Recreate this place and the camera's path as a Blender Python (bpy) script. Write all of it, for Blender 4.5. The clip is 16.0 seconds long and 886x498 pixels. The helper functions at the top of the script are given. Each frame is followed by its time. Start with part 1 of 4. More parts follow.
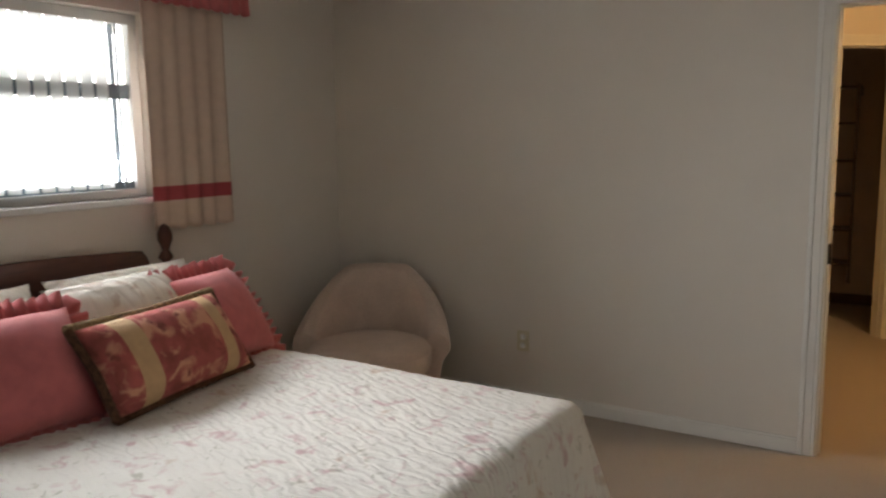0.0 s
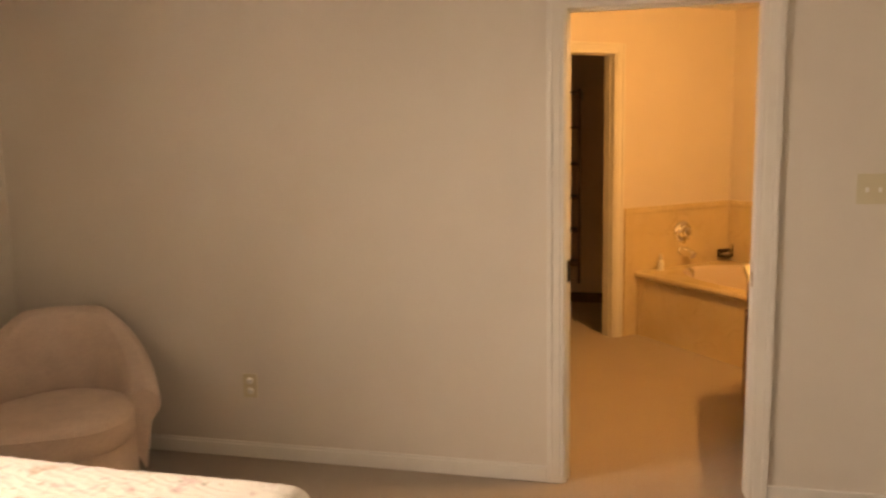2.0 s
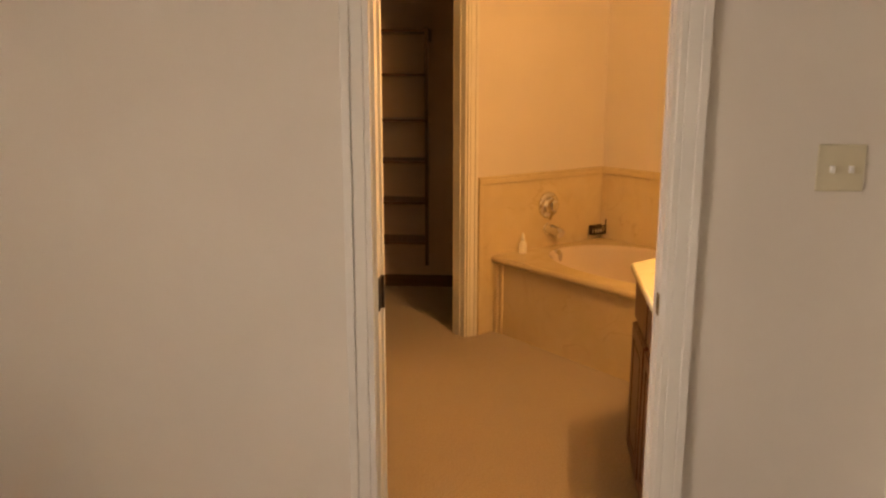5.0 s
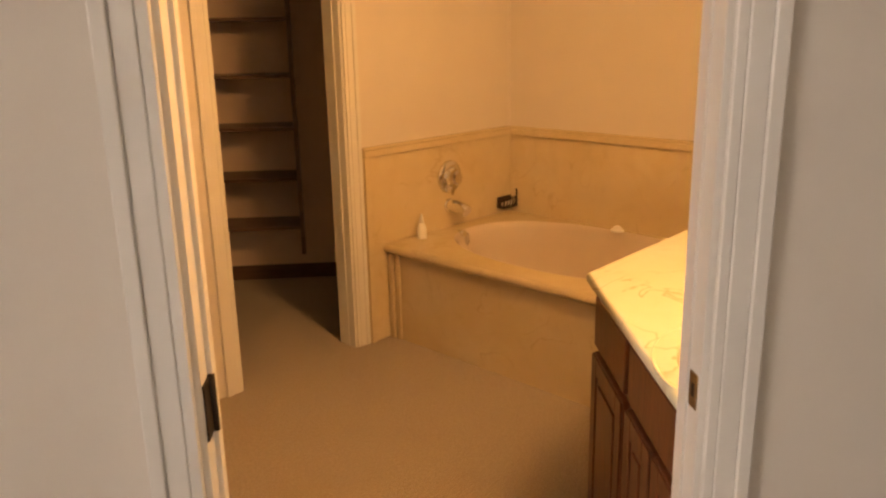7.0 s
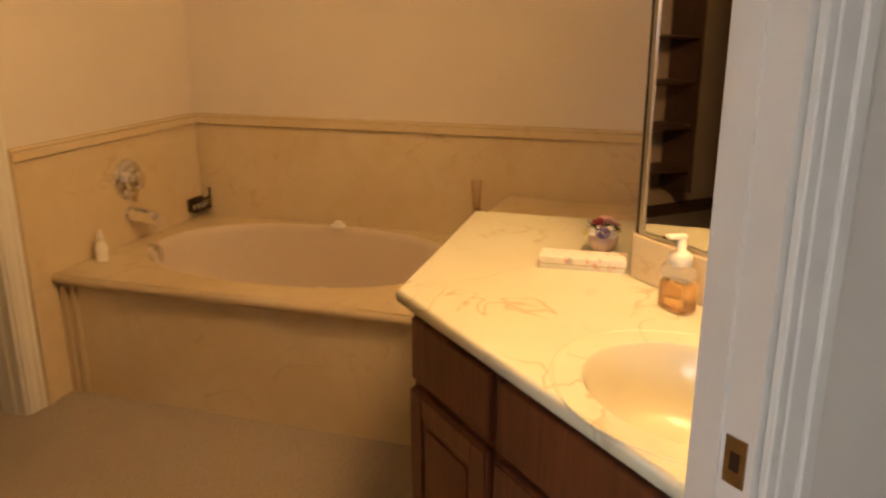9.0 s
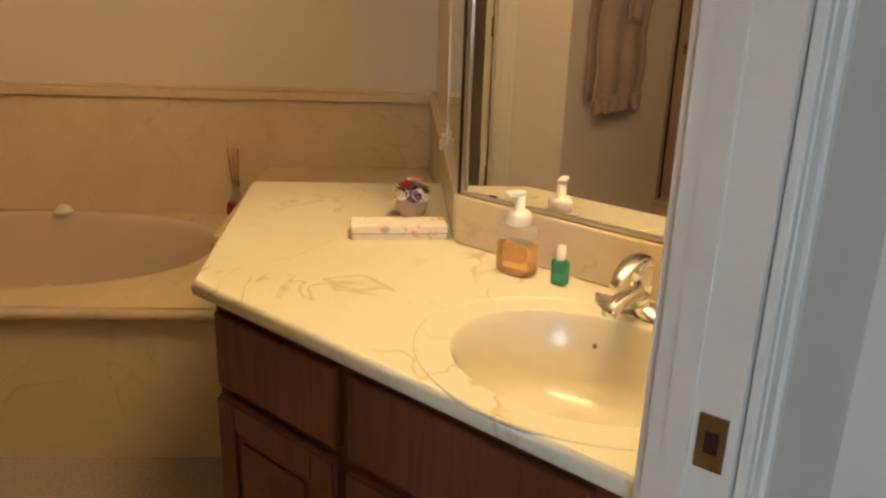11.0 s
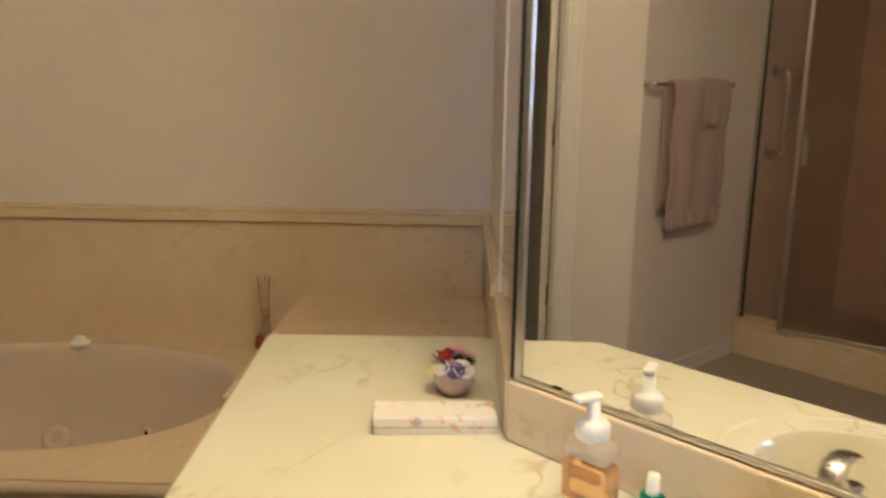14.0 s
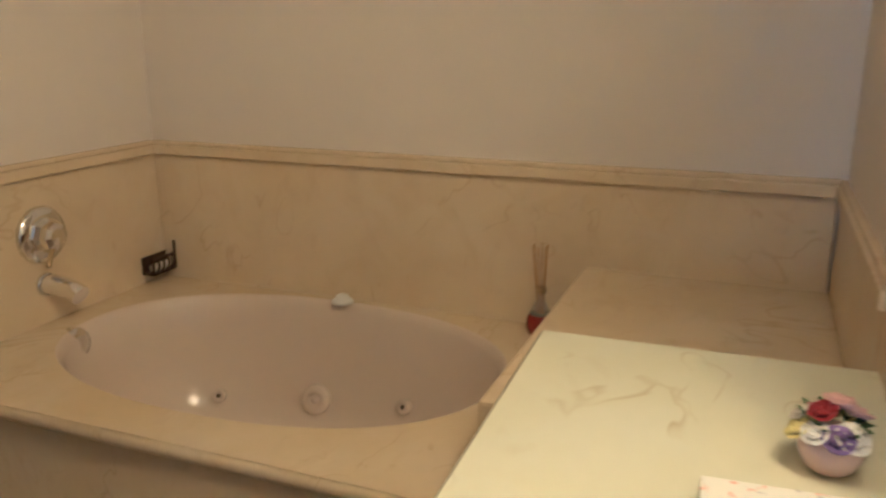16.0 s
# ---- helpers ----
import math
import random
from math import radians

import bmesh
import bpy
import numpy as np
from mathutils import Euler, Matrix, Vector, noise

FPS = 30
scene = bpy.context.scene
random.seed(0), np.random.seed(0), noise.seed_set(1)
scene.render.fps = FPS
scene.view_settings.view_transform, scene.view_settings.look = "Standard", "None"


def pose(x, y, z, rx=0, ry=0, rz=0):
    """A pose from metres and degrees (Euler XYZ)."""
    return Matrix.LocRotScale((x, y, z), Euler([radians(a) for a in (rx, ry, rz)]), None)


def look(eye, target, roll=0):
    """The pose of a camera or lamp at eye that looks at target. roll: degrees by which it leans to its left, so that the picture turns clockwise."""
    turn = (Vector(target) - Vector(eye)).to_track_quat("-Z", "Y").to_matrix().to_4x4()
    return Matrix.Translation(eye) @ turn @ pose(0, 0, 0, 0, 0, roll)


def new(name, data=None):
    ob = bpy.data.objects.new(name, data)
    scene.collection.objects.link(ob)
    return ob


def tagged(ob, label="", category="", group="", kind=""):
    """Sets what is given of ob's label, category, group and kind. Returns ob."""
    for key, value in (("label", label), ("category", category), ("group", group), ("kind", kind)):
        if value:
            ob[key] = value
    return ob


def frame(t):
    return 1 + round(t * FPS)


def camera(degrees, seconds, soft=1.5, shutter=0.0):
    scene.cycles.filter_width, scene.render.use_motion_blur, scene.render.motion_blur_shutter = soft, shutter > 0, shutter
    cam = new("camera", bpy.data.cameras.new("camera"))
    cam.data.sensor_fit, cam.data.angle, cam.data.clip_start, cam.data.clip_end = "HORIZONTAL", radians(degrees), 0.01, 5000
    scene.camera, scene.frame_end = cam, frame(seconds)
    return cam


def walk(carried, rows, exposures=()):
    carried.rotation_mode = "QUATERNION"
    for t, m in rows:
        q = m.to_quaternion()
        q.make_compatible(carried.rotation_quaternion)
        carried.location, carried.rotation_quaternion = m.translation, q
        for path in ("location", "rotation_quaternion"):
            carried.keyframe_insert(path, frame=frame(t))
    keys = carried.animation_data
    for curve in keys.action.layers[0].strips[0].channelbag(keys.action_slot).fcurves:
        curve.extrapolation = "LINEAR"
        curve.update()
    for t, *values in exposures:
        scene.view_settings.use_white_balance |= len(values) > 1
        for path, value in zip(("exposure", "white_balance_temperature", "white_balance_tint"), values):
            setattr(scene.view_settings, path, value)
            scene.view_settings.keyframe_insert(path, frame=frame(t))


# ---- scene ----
cam = camera(58.4, 16.0, soft=2.3, shutter=0.5)
PATH = [
    (0, (1.034, 1.168, 1.508), (1.345, 3.124, 1.227), -0.8),
    (0.5, (1.057, 1.22, 1.508), (1.472, 3.158, 1.237), -0.2),
    (1, (1.092, 1.298, 1.499), (1.645, 3.202, 1.24), -0.3),
    (1.5, (1.181, 1.477, 1.557), (1.905, 3.321, 1.281), -0.9),
    (2, (1.3, 1.65, 1.567), (2.204, 3.409, 1.272), -1.2),
    (2.5, (1.444, 1.803, 1.549), (2.47, 3.492, 1.24), -0.9),
    (3, (1.612, 1.965, 1.54), (2.726, 3.592, 1.205), -0.3),
    (5.5, (2.324, 2.826, 1.516), (3.533, 4.358, 1.077), -0.3),
    (6, (2.454, 3.044, 1.511), (3.74, 4.501, 1.038), -1.1),
    (6.5, (2.62, 3.222, 1.496), (3.973, 4.608, 0.998), -0.8),
    (7, (2.795, 3.39, 1.495), (4.171, 4.74, 0.961), -1.2),
    (7.5, (2.841, 3.526, 1.469), (4.326, 4.752, 0.928), 0.1),
    (8, (2.899, 3.729, 1.447), (4.544, 4.735, 0.917), -0.8),
    (8.5, (2.919, 3.856, 1.431), (4.668, 4.659, 0.886), 0.3),
    (9, (3.047, 3.984, 1.419), (4.872, 4.567, 0.846), -0.1),
    (9.5, (3.111, 4.056, 1.418), (4.987, 4.425, 0.832), 0.9),
    (10, (3.16, 4.165, 1.394), (5.078, 4.252, 0.832), 1.8),
    (12.5, (3.395, 4.223, 1.327), (5.286, 4.036, 0.703), 2.0),
    (13, (3.490, 4.203, 1.337), (5.428, 4.058, 0.861), 2.3),
    (13.5, (3.579, 4.153, 1.373), (5.527, 4.117, 0.921), 0.6),
    (14, (3.631, 4.173, 1.408), (5.585, 4.223, 0.983), 0.8),
    (14.5, (3.729, 4.200, 1.424), (5.677, 4.417, 1.025), 0.7),
    (15, (3.831, 4.225, 1.421), (5.750, 4.601, 1.001), 0.3),
    (15.5, (3.940, 4.261, 1.376), (5.811, 4.800, 0.921), 0.7),
    (16, (4.091, 4.293, 1.326), (5.880, 5.012, 0.795), -0.2),
]
EXPO = [(0.0, 0.0, 6900, 14), (0.5, -0.2, 7200, 15), (1.0, 0.25, 8600, 19), (1.5, 0.62, 10600, 23), (2.5, 0.85, 11600, 31), (3.0, 0.85, 11300, 31), (5.5, 0.65, 9600, 26), (7.0, 0.75, 8800, 26), (8.0, 0.68, 7900, 21), (9.0, 0.46, 7000, 17),
        (10.0, 0.38, 6200, 11), (12.5, 0.15, 5150, 5), (13.5, 0.34, 4600, 4), (16.0, 0.5, 4300, 4)]
walk(cam, [(t, look(eye, target, roll)) for t, eye, target, roll in PATH], EXPO)

# ---------- frames of the plan ----------
DW = radians(41)                       # the bedroom stands 41 degrees off the bath
BR = Matrix.Translation((3.309, 4.379, 0)) @ Matrix.Rotation(-DW, 4, 'Z')    # x along the door wall, y into the bath
VM = Matrix.Translation((4.83, 4.083, 0)) @ Matrix.Rotation(radians(46), 4, 'Z')  # x along the mirror, y out of it
ID = Matrix.Identity(4)
CEIL = 2.44

# ---------- world and light ----------
world = bpy.data.worlds.new("world")
scene.world = world
world.use_nodes = True
wn = world.node_tree
sky = wn.nodes.new("ShaderNodeTexSky")
sky.sky_type, sky.sun_disc, sky.sun_elevation, sky.sun_rotation = 'NISHITA', False, radians(40), radians(200)
wn.links.new(sky.outputs[0], wn.nodes["Background"].inputs[0])
wn.nodes["Background"].inputs[1].default_value = 0.1


def area(name, m, sx, sy, power, color):
    d = bpy.data.lights.new(name, 'AREA')
    d.shape, d.size, d.size_y, d.energy, d.color = 'RECTANGLE', sx, sy, power, color
    ob = new(name, d)
    ob.matrix_world = m
    return ob


# daylight through the bedroom window
wl = area("window_daylight", BR @ Matrix.Translation((-2.85, -2.2, 1.68)) @ Matrix.Rotation(radians(-71), 4, 'Y'), 0.84, 1.6, 27, (0.88, 0.94, 1.0))
wl.data.spread = radians(95)
# added cool fill lamp in the unseen rear wall, no known window there
area("rear_fill", BR @ Matrix.Translation((-0.6, -5.22, 1.5)) @ Matrix.Rotation(radians(90), 4, 'X'), 1.6, 1.2, 0.15, (0.86, 0.93, 1.0))
# the bath's vanity light: four warm globes
for i in range(4):
    d = bpy.data.lights.new("vanity_bulb", 'POINT')
    d.energy, d.color, d.shadow_soft_size = 12.5, (1.0, 0.60, 0.24), 0.05
    new("vanity_bulb", d).matrix_world = VM @ Matrix.Translation((-0.56 + 0.15 * i, 0.15, 2.27))

# ---------- materials ----------
def mat(name, color, rough=0.6, metal=0.0, var=0.06, scale=8.0, bump=0.0, bscale=60.0, tint=None, spec=0.5, trans=0.0, ior=1.45, sheen=0.0):
    m = bpy.data.materials.new(name)
    m.use_nodes = True
    t = m.node_tree
    b = t.nodes["Principled BSDF"]
    b.inputs["Roughness"].default_value, b.inputs["Metallic"].default_value = rough, metal
    b.inputs["Specular IOR Level"].default_value = spec
    b.inputs["Transmission Weight"].default_value, b.inputs["IOR"].default_value = trans, ior
    b.inputs["Sheen Weight"].default_value = sheen
    co = t.nodes.new("ShaderNodeTexCoord")
    n1 = t.nodes.new("ShaderNodeTexNoise")
    n1.inputs["Scale"].default_value, n1.inputs["Detail"].default_value = scale, 6
    t.links.new(co.outputs["Object"], n1.inputs["Vector"])
    r = t.nodes.new("ShaderNodeValToRGB")
    c2 = tint if tint else tuple(c * (1 - 2.2 * var) for c in color)
    r.color_ramp.elements[0].color, r.color_ramp.elements[1].color = (*c2, 1), (*color, 1)
    r.color_ramp.elements[0].position, r.color_ramp.elements[1].position = 0.3, 0.65
    t.links.new(n1.outputs["Fac"], r.inputs["Fac"])
    t.links.new(r.outputs["Color"], b.inputs["Base Color"])
    if bump:
        n2 = t.nodes.new("ShaderNodeTexNoise")
        n2.inputs["Scale"].default_value, n2.inputs["Detail"].default_value = bscale, 4
        t.links.new(co.outputs["Object"], n2.inputs["Vector"])
        bp = t.nodes.new("ShaderNodeBump")
        bp.inputs["Strength"].default_value, bp.inputs["Distance"].default_value = bump, 0.01
        t.links.new(n2.outputs["Fac"], bp.inputs["Height"])
        t.links.new(bp.outputs["Normal"], b.inputs["Normal"])
    return m


def overlay(m, color, scale, lo, hi, dist=0.0, stretch=(1, 1, 1), kind="noise", strength=1.0, fine=3.0):
    """Adds a second pattern over the base colour: blotches, veins or grain."""
    t = m.node_tree
    b = t.nodes["Principled BSDF"]
    old = b.inputs["Base Color"].links[0].from_socket
    co = t.nodes.new("ShaderNodeTexCoord")
    mp = t.nodes.new("ShaderNodeMapping")
    mp.inputs["Scale"].default_value = stretch
    t.links.new(co.outputs["Object"], mp.inputs["Vector"])
    if kind == "wave":
        n = t.nodes.new("ShaderNodeTexWave")
        n.inputs["Distortion"].default_value, n.inputs["Detail"].default_value, n.inputs["Detail Scale"].default_value = dist, fine, 1.2
        n.inputs["Scale"].default_value = scale
        out = n.outputs["Fac"]
    elif kind == "voronoi":
        n = t.nodes.new("ShaderNodeTexVoronoi")
        n.inputs["Scale"].default_value = scale
        out = n.outputs["Distance"]
    else:
        n = t.nodes.new("ShaderNodeTexNoise")
        n.inputs["Scale"].default_value, n.inputs["Detail"].default_value, n.inputs["Distortion"].default_value = scale, fine, dist
        out = n.outputs["Fac"]
    t.links.new(mp.outputs["Vector"], n.inputs["Vector"])
    r = t.nodes.new("ShaderNodeMapRange")
    r.inputs["From Min"].default_value, r.inputs["From Max"].default_value = lo, hi
    r.inputs["To Max"].default_value = strength
    t.links.new(out, r.inputs["Value"])
    mix = t.nodes.new("ShaderNodeMix")
    mix.data_type = 'RGBA'
    t.links.new(r.outputs["Result"], mix.inputs["Factor"])
    t.links.new(old, mix.inputs["A"])
    mix.inputs["B"].default_value = (*color, 1)
    t.links.new(mix.outputs["Result"], b.inputs["Base Color"])
    return m


def glow(name, color, strength):
    m = bpy.data.materials.new(name)
    m.use_nodes = True
    b = m.node_tree.nodes["Principled BSDF"]
    b.inputs["Emission Color"].default_value, b.inputs["Emission Strength"].default_value = (*color, 1), strength
    return m


WALL = mat("wall_paint", (0.74, 0.69, 0.62), 0.75, var=0.015, scale=3, bump=0.05, bscale=180)
BWALL = mat("bath_wall_paint", (0.76, 0.70, 0.64), 0.7, var=0.015, scale=3, bump=0.05, bscale=180)
CLOSETP = mat("closet_paint", (0.74, 0.58, 0.47), 0.8, var=0.03, scale=3)
CEILP = mat("ceiling_paint", (0.80, 0.79, 0.76), 0.9, var=0.02, scale=5, bump=0.3, bscale=140)
TRIM = mat("trim_paint", (0.80, 0.78, 0.73), 0.4, var=0.02, scale=6)
CARPET = overlay(mat("carpet", (0.47, 0.38, 0.285), 0.97, var=0.17, scale=110, bump=0.9, bscale=220, spec=0.1, sheen=0.3), (0.36, 0.285, 0.21), 4, 0.5, 0.75, fine=2, strength=0.45)


def marble(name, base, warm, vein, sharp):
    m = mat(name, base, 0.2, var=0.03, scale=2.2, tint=warm)
    overlay(m, warm, 5.5, 0.45, 0.75, dist=1.6, strength=0.6, fine=5)
    overlay(m, vein, 2.3, 0.60, 0.80, dist=3.0, strength=0.22, stretch=(1, 1.8, 1), fine=6)
    # thin broken veins: a distorted band let through only in patches
    t = m.node_tree
    b = t.nodes["Principled BSDF"]
    old = b.inputs["Base Color"].links[0].from_socket
    co = t.nodes.new("ShaderNodeTexCoord")
    n = t.nodes.new("ShaderNodeTexNoise")
    n.inputs["Scale"].default_value, n.inputs["Detail"].default_value, n.inputs["Distortion"].default_value = 2.6, 3, 1.6
    g = t.nodes.new("ShaderNodeTexNoise")
    g.inputs["Scale"].default_value, g.inputs["Detail"].default_value = 4.2, 2
    for q in (n, g):
        t.links.new(co.outputs["Object"], q.inputs["Vector"])
    r = t.nodes.new("ShaderNodeValToRGB")
    e = r.color_ramp.elements
    e[0].position, e[0].color, e[1].position, e[1].color = 0.484, (0, 0, 0, 1), 0.510, (0, 0, 0, 1)
    e.new(0.50).color = (1, 1, 1, 1)
    k = t.nodes.new("ShaderNodeMapRange")
    k.inputs["From Min"].default_value, k.inputs["From Max"].default_value, k.inputs["To Max"].default_value = 0.49, 0.60, sharp
    mu = t.nodes.new("ShaderNodeMath")
    mu.operation = 'MULTIPLY'
    t.links.new(n.outputs["Fac"], r.inputs["Fac"])
    t.links.new(g.outputs["Fac"], k.inputs["Value"])
    t.links.new(r.outputs["Color"], mu.inputs[0])
    t.links.new(k.outputs["Result"], mu.inputs[1])
    mix = t.nodes.new("ShaderNodeMix")
    mix.data_type = 'RGBA'
    t.links.new(mu.outputs[0], mix.inputs["Factor"])
    t.links.new(old, mix.inputs["A"])
    mix.inputs["B"].default_value = (*vein, 1)
    t.links.new(mix.outputs["Result"], b.inputs["Base Color"])
    return m


MARBLE = marble("cultured_marble_counter", (0.74, 0.74, 0.61), (0.70, 0.68, 0.50), (0.42, 0.31, 0.13), 0.55)
TUBM = marble("cultured_marble_tub", (0.73, 0.62, 0.44), (0.66, 0.53, 0.33), (0.44, 0.29, 0.13), 0.32)
BOWLM = mat("tub_acrylic", (0.70, 0.60, 0.51), 0.18, var=0.02, scale=2)
SINKM = mat("sink_gloss", (0.69, 0.66, 0.52), 0.15, var=0.03, scale=3)


def timber(name, base, dark, stretch):
    m = mat(name, base, 0.35, var=0.1, scale=5, bump=0.05, bscale=50)
    overlay(m, dark, 14, 0.45, 0.75, dist=1.0, stretch=stretch, fine=6, strength=0.8)
    overlay(m, dark, 60, 0.55, 0.8, stretch=stretch, strength=0.4)
    return m


OAK = timber("cabinet_oak", (0.17, 0.054, 0.022), (0.06, 0.020, 0.010), (3, 3, 0.25))
MAHOG = timber("headboard_mahogany", (0.10, 0.035, 0.022), (0.04, 0.014, 0.010), (3, 0.3, 3))
SHELFW = timber("shelf_wood", (0.16, 0.09, 0.06), (0.08, 0.045, 0.03), (0.3, 3, 3))
CHROME = mat("chrome", (0.86, 0.86, 0.85), 0.08, 1.0, var=0.01)
BRASS = mat("aged_brass", (0.42, 0.31, 0.16), 0.35, 1.0, var=0.1, scale=40)
DARKM = mat("dark_bronze", (0.05, 0.035, 0.025), 0.4, 0.6, var=0.1, scale=30)
SILVER = mat("mirror_silver", (0.88, 0.88, 0.87), 0.01, 1.0, var=0.0)
ALU = mat("aluminium", (0.62, 0.60, 0.56), 0.3, 1.0, var=0.03)
BLACKG = mat("mirror_edge", (0.02, 0.02, 0.02), 0.3, var=0.1)
GLASS = mat("clear_glass", (0.95, 0.97, 0.96), 0.02, var=0.0, trans=1.0, ior=1.45)
SHOWERG = mat("bronze_shower_glass", (0.62, 0.50, 0.42), 0.08, var=0.02, trans=0.92, ior=1.1)
SHOWERT = overlay(mat("shower_wall", (0.64, 0.50, 0.42), 0.4, var=0.08, scale=3), (0.56, 0.43, 0.36), 4, 0.5, 0.7)
PLATE = mat("almond_plate", (0.66, 0.60, 0.44), 0.4, var=0.02)
WHITEP = mat("white_plastic", (0.85, 0.84, 0.80), 0.35, var=0.02)
WINFR = mat("window_frame", (0.80, 0.81, 0.80), 0.4, var=0.02)
WINDK = mat("window_rail", (0.17, 0.22, 0.26), 0.5, var=0.05)
CURTAIN = overlay(mat("curtain_cotton", (0.66, 0.52, 0.42), 0.9, var=0.04, scale=20, bump=0.15, bscale=300), (0.58, 0.44, 0.36), 3, 0.4, 0.8, strength=0.4)
ROSE = mat("rose_cotton", (0.56, 0.15, 0.15), 0.85, var=0.08, scale=18, bump=0.2, bscale=260, sheen=0.2)
ROSED = mat("rose_band", (0.42, 0.075, 0.085), 0.9, var=0.06, scale=18)
TAPESTRY = overlay(overlay(mat("tapestry", (0.42, 0.10, 0.085), 0.9, var=0.2, scale=14, bump=0.3, bscale=200), (0.58, 0.28, 0.18), 11, 0.5, 0.62, dist=0.8), (0.20, 0.05, 0.04), 17, 0.60, 0.7)
GOLDF = mat("gold_fabric", (0.52, 0.34, 0.18), 0.8, var=0.06, scale=30, bump=0.2, bscale=250)
FRINGE = mat("brown_fringe", (0.16, 0.075, 0.04), 0.95, var=0.3, scale=60, bump=1.0, bscale=180)
FRINGEL = mat("tan_fringe", (0.40, 0.27, 0.14), 0.95, var=0.3, scale=60, bump=1.0, bscale=180)
FLORALP = overlay(overlay(mat("floral_pillowcase", (0.74, 0.70, 0.62), 0.9, var=0.03, scale=8, bump=0.2, bscale=60), (0.50, 0.38, 0.30), 16, 0.58, 0.66, dist=0.5, strength=0.7), (0.55, 0.22, 0.22), 9, 0.66, 0.72, strength=0.6)
QUILT = overlay(overlay(overlay(mat("floral_quilt", (0.80, 0.78, 0.72), 0.92, var=0.03, scale=6, bump=0.35, bscale=70), (0.54, 0.30, 0.32), 13, 0.56, 0.70, dist=0.9, strength=0.65, fine=5), (0.34, 0.33, 0.24), 24, 0.62, 0.70, dist=1.0, strength=0.55, fine=5), (0.50, 0.33, 0.22), 8, 0.64, 0.72, dist=0.7, strength=0.55, fine=5)
def quilting(m, scale, strength):
    """Diagonal rows of stitching as relief."""
    t = m.node_tree
    b = t.nodes["Principled BSDF"]
    old = b.inputs["Normal"].links[0].from_socket
    co = t.nodes.new("ShaderNodeTexCoord")
    w = t.nodes.new("ShaderNodeTexWave")
    w.bands_direction, w.wave_profile = 'DIAGONAL', 'SIN'
    w.inputs["Scale"].default_value, w.inputs["Distortion"].default_value, w.inputs["Detail"].default_value, w.inputs["Detail Scale"].default_value = scale, 9.0, 2.5, 1.2
    mp = t.nodes.new("ShaderNodeMapping")
    mp.inputs["Scale"].default_value = (0.45, 1, 0)
    t.links.new(co.outputs["Object"], mp.inputs["Vector"])
    t.links.new(mp.outputs["Vector"], w.inputs["Vector"])
    bp = t.nodes.new("ShaderNodeBump")
    bp.inputs["Strength"].default_value, bp.inputs["Distance"].default_value = strength, 0.012
    t.links.new(w.outputs["Fac"], bp.inputs["Height"])
    t.links.new(old, bp.inputs["Normal"])
    t.links.new(bp.outputs["Normal"], b.inputs["Normal"])


quilting(QUILT, 15.0, 0.3)
quilting(FLORALP, 18.0, 0.4)
CHAIRF = overlay(mat("chair_upholstery", (0.70, 0.56, 0.46), 0.9, var=0.05, scale=10, bump=0.25, bscale=220, sheen=0.2), (0.52, 0.36, 0.31), 90, 0.4, 0.7, strength=0.4)
TOWEL = mat("pink_terry", (0.60, 0.43, 0.36), 0.98, var=0.12, scale=120, bump=1.0, bscale=260, sheen=0.4)
AMBER = mat("amber_soap", (0.98, 0.66, 0.34), 0.05, var=0.03, trans=0.85, ior=1.33)
CLEARP = mat("clear_plastic", (0.96, 0.94, 0.88), 0.2, var=0.0, trans=0.75, ior=1.1)
GREENL = mat("green_gel", (0.10, 0.50, 0.36), 0.1, var=0.1, trans=0.7, ior=1.33)
REDL = mat("red_oil", (0.36, 0.03, 0.02), 0.1, var=0.1, trans=0.3)
REEDM = mat("reed_sticks", (0.50, 0.27, 0.10), 0.8, var=0.2, scale=80)
PORC = mat("pink_porcelain", (0.74, 0.55, 0.48), 0.25, var=0.04, scale=12)
PETR = mat("petal_red", (0.30, 0.02, 0.03), 0.6, var=0.2, scale=60)
PETP = mat("petal_pink", (0.78, 0.50, 0.48), 0.6, var=0.15, scale=60)
PETV = mat("petal_violet", (0.22, 0.14, 0.36), 0.6, var=0.2, scale=60)
PETW = mat("petal_white", (0.82, 0.79, 0.72), 0.6, var=0.1, scale=60)
PETY = mat("petal_yellow", (0.75, 0.66, 0.25), 0.6, var=0.1, scale=60)
LEAF = mat("leaf_green", (0.07, 0.13, 0.04), 0.6, var=0.2, scale=60)
BOXP = overlay(overlay(mat("soap_box_paper", (0.84, 0.82, 0.76), 0.5, var=0.02, scale=10), (0.76, 0.35, 0.28), 38, 0.60, 0.66, strength=0.8), (0.42, 0.40, 0.46), 46, 0.62, 0.68, strength=0.7)
GOLDL = mat("gold_line", (0.55, 0.42, 0.20), 0.4, var=0.05)
SOAPB = mat("soap_dish_dark", (0.06, 0.03, 0.015), 0.5, var=0.3, scale=50)
WHITESOAP = mat("white_soap", (0.82, 0.76, 0.62), 0.5, var=0.04)
OUTSIDE = glow("bright_outdoors", (0.93, 0.97, 1.0), 7.0)
BULB = glow("warm_globe", (1.0, 0.62, 0.27), 6.0)


